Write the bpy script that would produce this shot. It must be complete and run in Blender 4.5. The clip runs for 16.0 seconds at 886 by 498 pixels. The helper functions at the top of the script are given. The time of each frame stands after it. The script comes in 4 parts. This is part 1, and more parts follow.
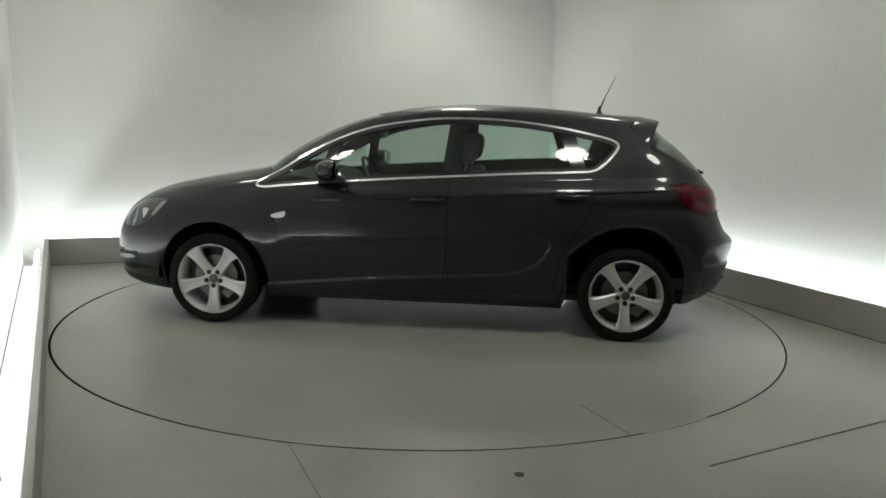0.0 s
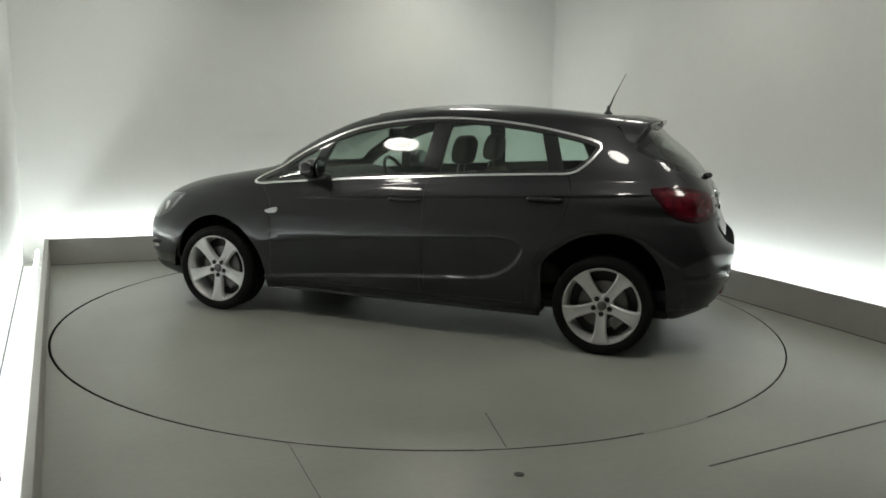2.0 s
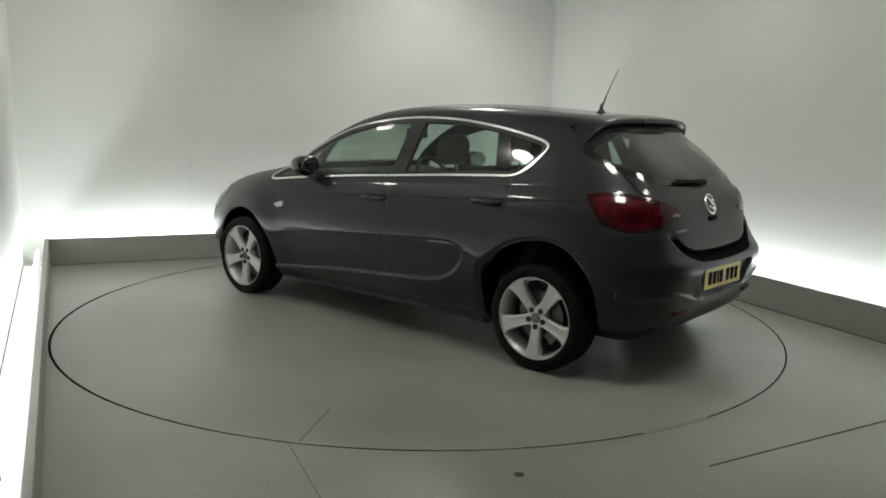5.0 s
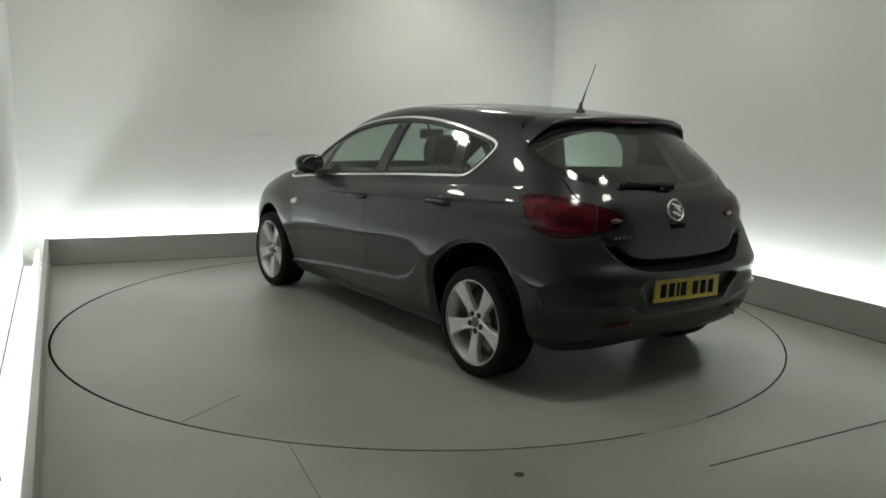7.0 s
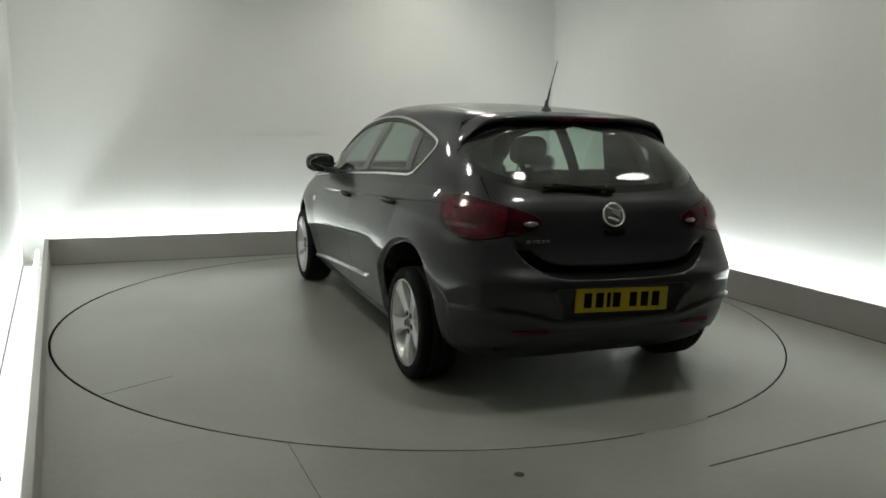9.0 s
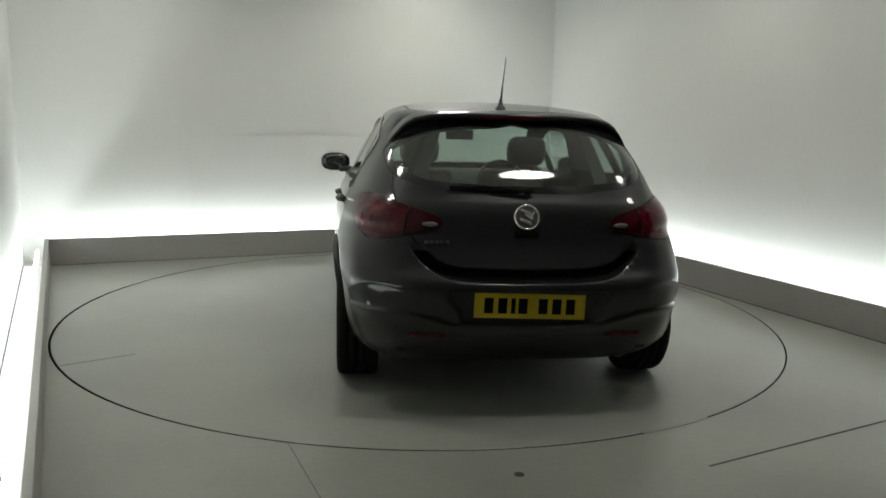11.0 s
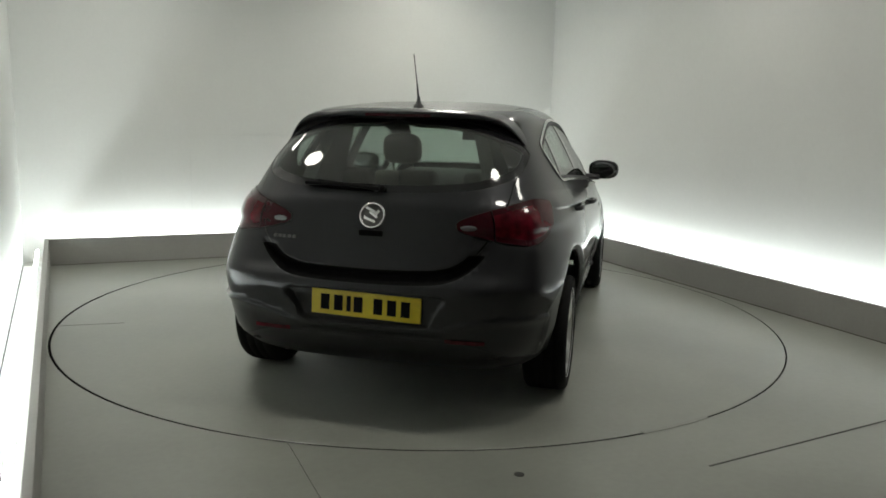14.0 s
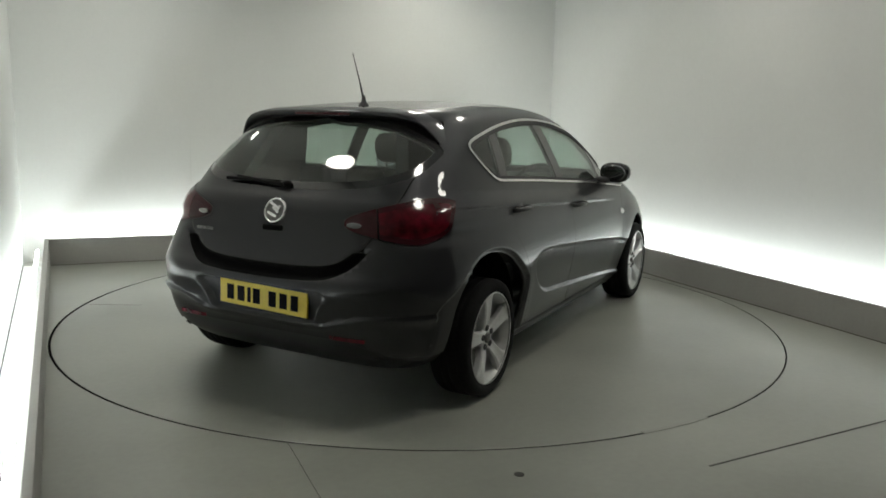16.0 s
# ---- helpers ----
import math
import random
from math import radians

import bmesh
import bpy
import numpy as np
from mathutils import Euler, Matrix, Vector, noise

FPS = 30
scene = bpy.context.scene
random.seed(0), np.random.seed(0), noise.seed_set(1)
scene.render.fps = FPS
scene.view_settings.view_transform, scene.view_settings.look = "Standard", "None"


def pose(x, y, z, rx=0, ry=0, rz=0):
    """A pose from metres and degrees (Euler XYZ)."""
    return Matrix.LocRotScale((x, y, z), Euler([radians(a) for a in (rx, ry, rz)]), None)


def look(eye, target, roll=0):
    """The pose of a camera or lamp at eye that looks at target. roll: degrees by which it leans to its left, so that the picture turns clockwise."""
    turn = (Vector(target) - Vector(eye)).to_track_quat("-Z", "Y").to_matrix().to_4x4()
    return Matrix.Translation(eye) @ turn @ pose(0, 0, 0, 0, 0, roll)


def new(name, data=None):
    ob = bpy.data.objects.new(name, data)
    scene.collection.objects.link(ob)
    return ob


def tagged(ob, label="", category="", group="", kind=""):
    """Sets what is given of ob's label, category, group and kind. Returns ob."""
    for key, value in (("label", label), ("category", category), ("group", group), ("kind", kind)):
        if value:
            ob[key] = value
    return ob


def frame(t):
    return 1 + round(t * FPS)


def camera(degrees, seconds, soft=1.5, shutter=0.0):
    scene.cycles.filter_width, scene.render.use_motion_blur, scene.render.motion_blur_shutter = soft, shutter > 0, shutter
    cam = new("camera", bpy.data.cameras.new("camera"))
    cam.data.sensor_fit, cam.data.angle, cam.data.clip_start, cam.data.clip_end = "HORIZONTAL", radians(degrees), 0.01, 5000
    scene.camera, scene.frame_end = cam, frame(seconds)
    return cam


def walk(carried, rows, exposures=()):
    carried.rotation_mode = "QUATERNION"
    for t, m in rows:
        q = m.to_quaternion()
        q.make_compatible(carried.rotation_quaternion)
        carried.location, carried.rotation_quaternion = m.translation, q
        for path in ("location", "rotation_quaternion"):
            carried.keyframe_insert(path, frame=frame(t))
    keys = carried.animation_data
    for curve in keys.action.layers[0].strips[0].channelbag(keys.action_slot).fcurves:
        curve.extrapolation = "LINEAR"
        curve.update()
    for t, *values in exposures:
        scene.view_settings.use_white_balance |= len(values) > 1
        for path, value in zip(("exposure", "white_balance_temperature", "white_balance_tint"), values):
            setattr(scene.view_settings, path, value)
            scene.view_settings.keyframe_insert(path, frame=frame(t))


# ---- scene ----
cam = camera(59.44, 16.0, soft=1.7)
EYE = (0.0, -5.492, 1.368)
AIM = (0.1205, -0.5614, 0.5447)
walk(cam, [(0.0, look(EYE, AIM, 1.389)), (16.0, look(EYE, AIM, 1.389))], [(0.0, 0.0, 6500, 10), (16.0, 0.0, 6500, 10)])

# ---- light: a windowless studio, so the world is nearly black ----
world = bpy.data.worlds.new("world")
scene.world = world
world.use_nodes = True
world.node_tree.nodes["Background"].inputs[0].default_value = (0.02, 0.02, 0.022, 1)
COVE_GLOW = 70.0

# the studio is square to the kerbs, turned against the camera's line
TURN = 22.8
ROOM = pose(0, 0, 0, 0, 0, TURN)


# ---- materials ----
def material(name, colour, rough=0.5, metal=0.0, grain=0.0, grain_size=20.0, stains=0.0, stain_size=2.0, bump=0.0, coat=0.0, rough_var=0.0, spec=0.5):
    """Principled surface with two scales of variation: fine grain and large stains."""
    mat = bpy.data.materials.new(name)
    mat.use_nodes = True
    nt = mat.node_tree
    bsdf = nt.nodes["Principled BSDF"]
    bsdf.inputs["Base Color"].default_value = (*colour, 1)
    bsdf.inputs["Roughness"].default_value = rough
    bsdf.inputs["Metallic"].default_value = metal
    bsdf.inputs["Specular IOR Level"].default_value = spec
    bsdf.inputs["Coat Weight"].default_value = coat
    bsdf.inputs["Coat Roughness"].default_value = 0.03
    coords = nt.nodes.new("ShaderNodeTexCoord")
    fac = None
    for amount, size, detail in ((stains, stain_size, 4.0), (grain, grain_size, 6.0)):
        if not amount:
            continue
        n = nt.nodes.new("ShaderNodeTexNoise")
        n.inputs["Scale"].default_value = size
        n.inputs["Detail"].default_value = detail
        nt.links.new(coords.outputs["Object"], n.inputs["Vector"])
        m = nt.nodes.new("ShaderNodeMapRange")
        m.inputs["From Min"].default_value, m.inputs["From Max"].default_value = 0.25, 0.75
        m.inputs["To Min"].default_value, m.inputs["To Max"].default_value = 1 - amount, 1 + amount
        nt.links.new(n.outputs["Fac"], m.inputs["Value"])
        if fac is None:
            fac = m.outputs["Result"]
        else:
            mul = nt.nodes.new("ShaderNodeMath")
            mul.operation = "MULTIPLY"
            nt.links.new(fac, mul.inputs[0])
            nt.links.new(m.outputs["Result"], mul.inputs[1])
            fac = mul.outputs[0]
    if fac is not None:
        v = nt.nodes.new("ShaderNodeVectorMath")
        v.operation = "SCALE"
        v.inputs[0].default_value = colour
        nt.links.new(fac, v.inputs["Scale"])
        nt.links.new(v.outputs[0], bsdf.inputs["Base Color"])
        if rough_var:
            r = nt.nodes.new("ShaderNodeMapRange")
            r.inputs["From Min"].default_value, r.inputs["From Max"].default_value = 0.7, 1.3
            r.inputs["To Min"].default_value, r.inputs["To Max"].default_value = rough - rough_var, rough + rough_var
            nt.links.new(fac, r.inputs["Value"])
            nt.links.new(r.outputs["Result"], bsdf.inputs["Roughness"])
    if bump:
        n = nt.nodes.new("ShaderNodeTexNoise")
        n.inputs["Scale"].default_value = grain_size * 2
        nt.links.new(coords.outputs["Object"], n.inputs["Vector"])
        b = nt.nodes.new("ShaderNodeBump")
        b.inputs["Strength"].default_value = bump
        b.inputs["Distance"].default_value = 0.004
        nt.links.new(n.outputs["Fac"], b.inputs["Height"])
        nt.links.new(b.outputs["Normal"], bsdf.inputs["Normal"])
    return mat


def glow(name, colour, strength):
    mat = bpy.data.materials.new(name)
    mat.use_nodes = True
    bsdf = mat.node_tree.nodes["Principled BSDF"]
    bsdf.inputs["Base Color"].default_value = (*colour, 1)
    bsdf.inputs["Emission Color"].default_value = (*colour, 1)
    bsdf.inputs["Emission Strength"].default_value = strength
    return mat


def glass(name, tint, ior=1.5, haze_amount=0.03):
    """Thin pane: tinted see-through with mirror gloss by Fresnel."""
    mat = bpy.data.materials.new(name)
    mat.use_nodes = True
    nt = mat.node_tree
    nt.nodes.remove(nt.nodes["Principled BSDF"])
    see = nt.nodes.new("ShaderNodeBsdfTransparent")
    see.inputs[0].default_value = (*tint, 1)
    gloss = nt.nodes.new("ShaderNodeBsdfGlossy")
    gloss.inputs["Roughness"].default_value = 0.02
    layer = nt.nodes.new("ShaderNodeLayerWeight")
    layer.inputs[0].default_value = 0.5
    power = nt.nodes.new("ShaderNodeMath")
    power.operation = "POWER"
    power.inputs[1].default_value = 4.0
    nt.links.new(layer.outputs["Facing"], power.inputs[0])
    fres = nt.nodes.new("ShaderNodeMapRange")
    fres.inputs["To Min"].default_value = ((ior - 1) / (ior + 1)) ** 2
    nt.links.new(power.outputs[0], fres.inputs["Value"])
    mix = nt.nodes.new("ShaderNodeMixShader")
    nt.links.new(fres.outputs[0], mix.inputs[0])
    nt.links.new(see.outputs[0], mix.inputs[1])
    nt.links.new(gloss.outputs[0], mix.inputs[2])
    # uneven pale diffuse layer standing in for the room's hazy reflections
    haze = nt.nodes.new("ShaderNodeBsdfDiffuse")
    haze.inputs[0].default_value = (0.55, 0.57, 0.53, 1)
    coords = nt.nodes.new("ShaderNodeTexCoord")
    noise_node = nt.nodes.new("ShaderNodeTexNoise")
    noise_node.inputs["Scale"].default_value = 5.0
    nt.links.new(coords.outputs["Object"], noise_node.inputs["Vector"])
    amount = nt.nodes.new("ShaderNodeMapRange")
    amount.inputs["From Min"].default_value, amount.inputs["From Max"].default_value = 0.3, 0.7
    amount.inputs["To Min"].default_value, amount.inputs["To Max"].default_value = haze_amount * 0.6, haze_amount * 1.4
    nt.links.new(noise_node.outputs["Fac"], amount.inputs["Value"])
    veil = nt.nodes.new("ShaderNodeMixShader")
    nt.links.new(amount.outputs["Result"], veil.inputs[0])
    nt.links.new(mix.outputs[0], veil.inputs[1])
    nt.links.new(haze.outputs[0], veil.inputs[2])
    nt.links.new(veil.outputs[0], nt.nodes["Material Output"].inputs[0])
    return mat


M_FLOOR = material("painted_floor", (0.285, 0.294, 0.258), 0.345, grain=0.045, grain_size=28, stains=0.20, stain_size=0.8, bump=0.01, rough_var=0.03)
M_DISC = material("painted_turntable", (0.285, 0.294, 0.258), 0.34, grain=0.045, grain_size=28, stains=0.20, stain_size=0.8, bump=0.01, rough_var=0.03)
M_WALL = material("white_painted_wall", (0.66, 0.67, 0.645), 0.7, grain=0.015, grain_size=30, stains=0.03, stain_size=0.9, bump=0.03)
# for added walls out of view; dark to keep the car's reflections low
M_DARKWALL = material("unseen_wall_dark_grey", (0.10, 0.10, 0.10), 0.8, grain=0.05, grain_size=20)
M_TROUGH = material("white_trough", (0.8, 0.8, 0.8), 0.6, grain=0.03, grain_size=20)
M_KERB = material("grey_painted_board", (0.34, 0.335, 0.315), 0.55, grain=0.03, grain_size=40, stains=0.06, stain_size=2.5, bump=0.02)
M_CEIL = material("ceiling_paint", (0.55, 0.55, 0.53), 0.8, grain=0.03, grain_size=10)
# near-black for gaps, and for shade coloured in along the tailgate edge
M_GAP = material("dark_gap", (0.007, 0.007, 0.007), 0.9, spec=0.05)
M_SEAM = material("floor_seam", (0.06, 0.06, 0.055), 0.8, grain=0.3, grain_size=30)
M_LED = glow("led_strip", (0.93, 1.0, 1.0), COVE_GLOW)
M_LAMP = glow("lamp_diffuser", (1.0, 0.972, 0.885), 43.0)
M_LAMP_MID = glow("mid_lamp_diffuser", (1.0, 0.972, 0.885), 34.0)
M_LAMP_DIM = glow("dim_lamp_diffuser", (1.0, 0.972, 0.885), 22.0)
M_HOUSING = material("white_metal_housing", (0.6, 0.6, 0.6), 0.5, grain=0.03)
M_PAINT = material("dark_grey_metallic_paint", (0.0315, 0.0318, 0.0345), 0.40, metal=0.65, grain=0.06, grain_size=900, stains=0.02, stain_size=3, coat=0.68, spec=0.1)
M_BLACK = material("black_plastic", (0.012, 0.012, 0.013), 0.45, grain=0.15, grain_size=120, bump=0.05)
M_GLOSSBLACK = material("gloss_black_trim", (0.008, 0.008, 0.009), 0.12, grain=0.05, grain_size=60, coat=0.6)
M_LINING = material("dark_cabin_lining", (0.05, 0.049, 0.047), 0.8, grain=0.2, grain_size=150, bump=0.1)
M_CLOTH = material("grey_seat_cloth", (0.20, 0.18, 0.155), 0.9, grain=0.25, grain_size=220, bump=0.15)
M_BENCH = material("charcoal_seat_cloth", (0.075, 0.07, 0.065), 0.9, grain=0.25, grain_size=220, bump=0.15)
M_CHROME = material("chrome", (0.93, 0.93, 0.93), 0.22, metal=1.0, grain=0.03, grain_size=40)
M_MIRROR = material("mirror_pane", (0.30, 0.30, 0.31), 0.05, metal=1.0)
M_FAINT = material("faint_joint", (0.125, 0.125, 0.115), 0.7, grain=0.2, grain_size=30)
M_GRIME = material("brown_grime", (0.075, 0.065, 0.05), 0.8, grain=0.5, grain_size=9, stains=0.4, stain_size=2.0)
M_ALLOY = material("silver_alloy", (0.62, 0.62, 0.615), 0.36, metal=0.45, grain=0.05, grain_size=60, stains=0.05, stain_size=8)
M_STEEL = material("brake_steel", (0.17, 0.165, 0.16), 0.4, metal=1.0, grain=0.15, grain_size=80)
M_TYRE = material("tyre_rubber", (0.008, 0.008, 0.008), 0.8, grain=0.2, grain_size=60, bump=0.15, spec=0.15)
M_RED = material("red_lamp_lens", (0.085, 0.003, 0.009), 0.15, grain=0.6, grain_size=26, stains=0.4, stain_size=9, coat=0.35, spec=0.3)
M_REDDARK = material("dark_red_lens", (0.04, 0.002, 0.006), 0.15, grain=0.15, grain_size=60, coat=0.35, spec=0.3)
M_CLEAR = material("clear_lamp_lens", (0.42, 0.42, 0.43), 0.1, metal=0.5, grain=0.2, grain_size=25, coat=1.0)
M_HEAD = material("smoked_lamp_lens", (0.05, 0.052, 0.056), 0.10, metal=0.1, grain=0.12, grain_size=8, coat=1.0)
M_LENS = material("clear_lens_plastic", (0.17, 0.165, 0.17), 0.15, metal=0.2, grain=0.12, grain_size=8, coat=0.5)
M_PLATE = material("yellow_number_plate", (0.62, 0.46, 0.015), 0.4, grain=0.06, grain_size=50, stains=0.05, stain_size=9)
M_INK = material("black_ink", (0.008, 0.008, 0.008), 0.8, spec=0.1)
M_GLASS = glass("tinted_side_glass", (0.62, 0.72, 0.67))
M_REARGLASS = glass("tinted_rear_glass", (0.60, 0.69, 0.64), 1.6, 0.07)


# ---- mesh helpers ----
def part(name, bm, mat, parent=None, label="", smooth=False, normals=None):
    me = bpy.data.meshes.new(name)
    bm.to_mesh(me)
    bm.free()
    for m in (mat if isinstance(mat, (list, tuple)) else (mat,)):
        me.materials.append(m)
    if smooth:
        me.polygons.foreach_set("use_smooth", [True] * len(me.polygons))
    ob = new(name, me)
    if parent is not None:
        ob.parent = parent
    if label:
        tagged(ob, label)
    return ob


def box(bm, x0, x1, y0, y1, z0, z1, bevel=0.0, m=None):
    vs = [bm.verts.new((x, y, z)) for x in (x0, x1) for y in (y0, y1) for z in (z0, z1)]
    fs = [bm.faces.new([vs[i] for i in f]) for f in ((0, 1, 3, 2), (4, 6, 7, 5), (0, 4, 5, 1), (2, 3, 7, 6), (0, 2, 6, 4), (1, 5, 7, 3))]
    if bevel:
        es = list({e for f in fs for e in f.edges})
        out = bmesh.ops.bevel(bm, geom=es, offset=bevel, segments=2, affect="EDGES", profile=0.5)
        vs = list({v for f in out["faces"] for v in f.verts} | {v for v in vs if v.is_valid})
    if m is not None:
        bmesh.ops.transform(bm, matrix=m, verts=[v for v in vs if v.is_valid])
    return bm


def boxed(*a, **k):
    return box(bmesh.new(), *a, **k)


def lathe(bm, profile, steps, m=None, close=False):
    """Turn a profile of (radius, along) about the y axis."""
    rings = []
    for i in range(steps):
        a = 2 * math.pi * i / steps
        rings.append([bm.verts.new((r * math.cos(a), y, r * math.sin(a))) for r, y in profile])
    n = len(profile)
    for i in range(steps):
        p, q = rings[i], rings[(i + 1) % steps]
        for j in range(n if close else n - 1):
            k = (j + 1) % n
            bm.faces.new((p[j], p[k], q[k], q[j]))
    vs = [v for r in rings for v in r]
    bmesh.ops.remove_doubles(bm, verts=vs, dist=1e-5)
    if m is not None:
        bmesh.ops.transform(bm, matrix=m, verts=[v for v in bm.verts])
    return bm


def tube(bm, points, radius, steps=8, taper=None):
    """A round bar through the points."""
    rings = []
    pts = [Vector(p) for p in points]
    for i, p in enumerate(pts):
        d = (pts[min(i + 1, len(pts) - 1)] - pts[max(i - 1, 0)]).normalized()
        q = d.to_track_quat("Z", "Y")
        r = radius if taper is None else radius + (taper - radius) * i / (len(pts) - 1)
        rings.append([bm.verts.new(p + q @ Vector((r * math.cos(2 * math.pi * k / steps), r * math.sin(2 * math.pi * k / steps), 0))) for k in range(steps)])
    for a, b in zip(rings, rings[1:]):
        for k in range(steps):
            bm.faces.new((a[k], a[(k + 1) % steps], b[(k + 1) % steps], b[k]))
    bm.faces.new(rings[0][::-1])
    bm.faces.new(rings[-1])
    return bm


def prism(bm, outline, lo, hi, axis=1):
    """A flat outline pulled along an axis; outline in the other two coordinates."""
    def at(p, h):
        return {0: (h, p[0], p[1]), 1: (p[0], h, p[1]), 2: (p[0], p[1], h)}[axis]
    a = [bm.verts.new(at(p, lo)) for p in outline]
    b = [bm.verts.new(at(p, hi)) for p in outline]
    n = len(outline)
    bm.faces.new(a)
    bm.faces.new(b[::-1])
    for i in range(n):
        bm.faces.new((a[i], b[i], b[(i + 1) % n], a[(i + 1) % n]))
    bmesh.ops.recalc_face_normals(bm, faces=bm.faces)
    return bm


def empty(name, label, category, group=""):
    return tagged(new(name), label, category, group)
# ---- studio shell ----
RADIUS = 2.424
BACK, RIGHT, LEFT = 2.555, 2.505, -2.535   # kerbs' inner faces in the room's axes
LEAN = 2.14                                 # the side kerb is a little out of square, degrees
KERB, THICK, GAP = 0.235, 0.035, 0.215
HIGH, NEAR, FAR_RIGHT = 3.15, -7.6, 4.6


def structure(name, bm, mat, label, m=ROOM, category=""):
    ob = part(name, bm, mat)
    ob.matrix_world = m
    return tagged(ob, label, category or name.split("_")[0], kind="structure")


def build_floor():
    bm = bmesh.new()
    # square floor sheet with a round hole for the turntable
    steps, hole = 128, RADIUS + 0.006
    # the hole sits a little off the disc: the joint is widest towards the front and side
    ox, oy = 0.0052 * math.cos(math.radians(-125 - TURN)), 0.0052 * math.sin(math.radians(-125 - TURN))
    x0, x1, y0, y1 = LEFT - 0.6, FAR_RIGHT, NEAR, BACK + 0.4
    inner, outer = [], []
    for i in range(steps):
        a = 2 * math.pi * i / steps
        c, s = math.cos(a), math.sin(a)
        k = min((x1 if c > 0 else x0) / c if abs(c) > 1e-6 else 1e9, (y1 if s > 0 else y0) / s if abs(s) > 1e-6 else 1e9)
        inner.append(bm.verts.new((hole * c + ox, hole * s + oy, 0)))
        outer.append(bm.verts.new((k * c, k * s, 0)))
    low = [bm.verts.new((v.co.x, v.co.y, -0.12)) for v in inner]
    for i in range(steps):
        j = (i + 1) % steps
        bm.faces.new((inner[i], outer[i], outer[j], inner[j]))
        bm.faces.new((low[i], inner[i], inner[j], low[j])).material_index = 1
    corners = [(x0, y0), (x1, y0), (x1, y1), (x0, y1)]
    for cx, cy in corners:
        a = math.atan2(cy, cx) % (2 * math.pi)
        i = int(a / (2 * math.pi) * steps)
        v = bm.verts.new((cx, cy, 0))
        bm.faces.new((outer[i], v, outer[(i + 1) % steps]))
    bmesh.ops.recalc_face_normals(bm, faces=bm.faces)
    structure("floor", bm, (M_FLOOR, M_GAP), "smooth grey-green painted studio floor around the turntable")
    structure("turntable_pit", boxed(-2.6, 2.6, -2.6, 2.6, -0.14, -0.12), M_GAP, "dark pit floor beneath the turntable disc")


def build_turntable():
    bm = bmesh.new()
    lathe(bm, [(0, 0), (RADIUS - 0.008, 0), (RADIUS - 0.004, -0.002), (RADIUS - 0.003, -0.01), (RADIUS - 0.003, -0.1), (0, -0.1)], 160, Matrix.Identity(4))
    bmesh.ops.recalc_face_normals(bm, faces=bm.faces)
    # lathe turns about y: lay it flat
    bmesh.ops.transform(bm, matrix=Matrix.Rotation(math.radians(90), 4, "X"), verts=bm.verts)
    bmesh.ops.recalc_face_normals(bm, faces=bm.faces)
    thing = empty("turntable", "large round grey-green turntable flush with the studio floor", "turntable")
    for f in bm.faces:
        f.material_index = 1 if f.calc_center_median().z < -0.003 else 0
    part("disc", bm, (M_DISC, M_GAP), thing)
    part("radial_joint", boxed(2.02, 2.41, -0.003, 0.003, -0.002, 0.001, m=pose(0, 0, 0, 0, 0, 119.8)), M_FAINT, thing, "faint joint line")
    return thing


def wall_run(name, x0, x1, y0, y1, label, mat=None):
    structure(name, boxed(x0, x1, y0, y1, -0.02, HIGH), mat or M_WALL, label)


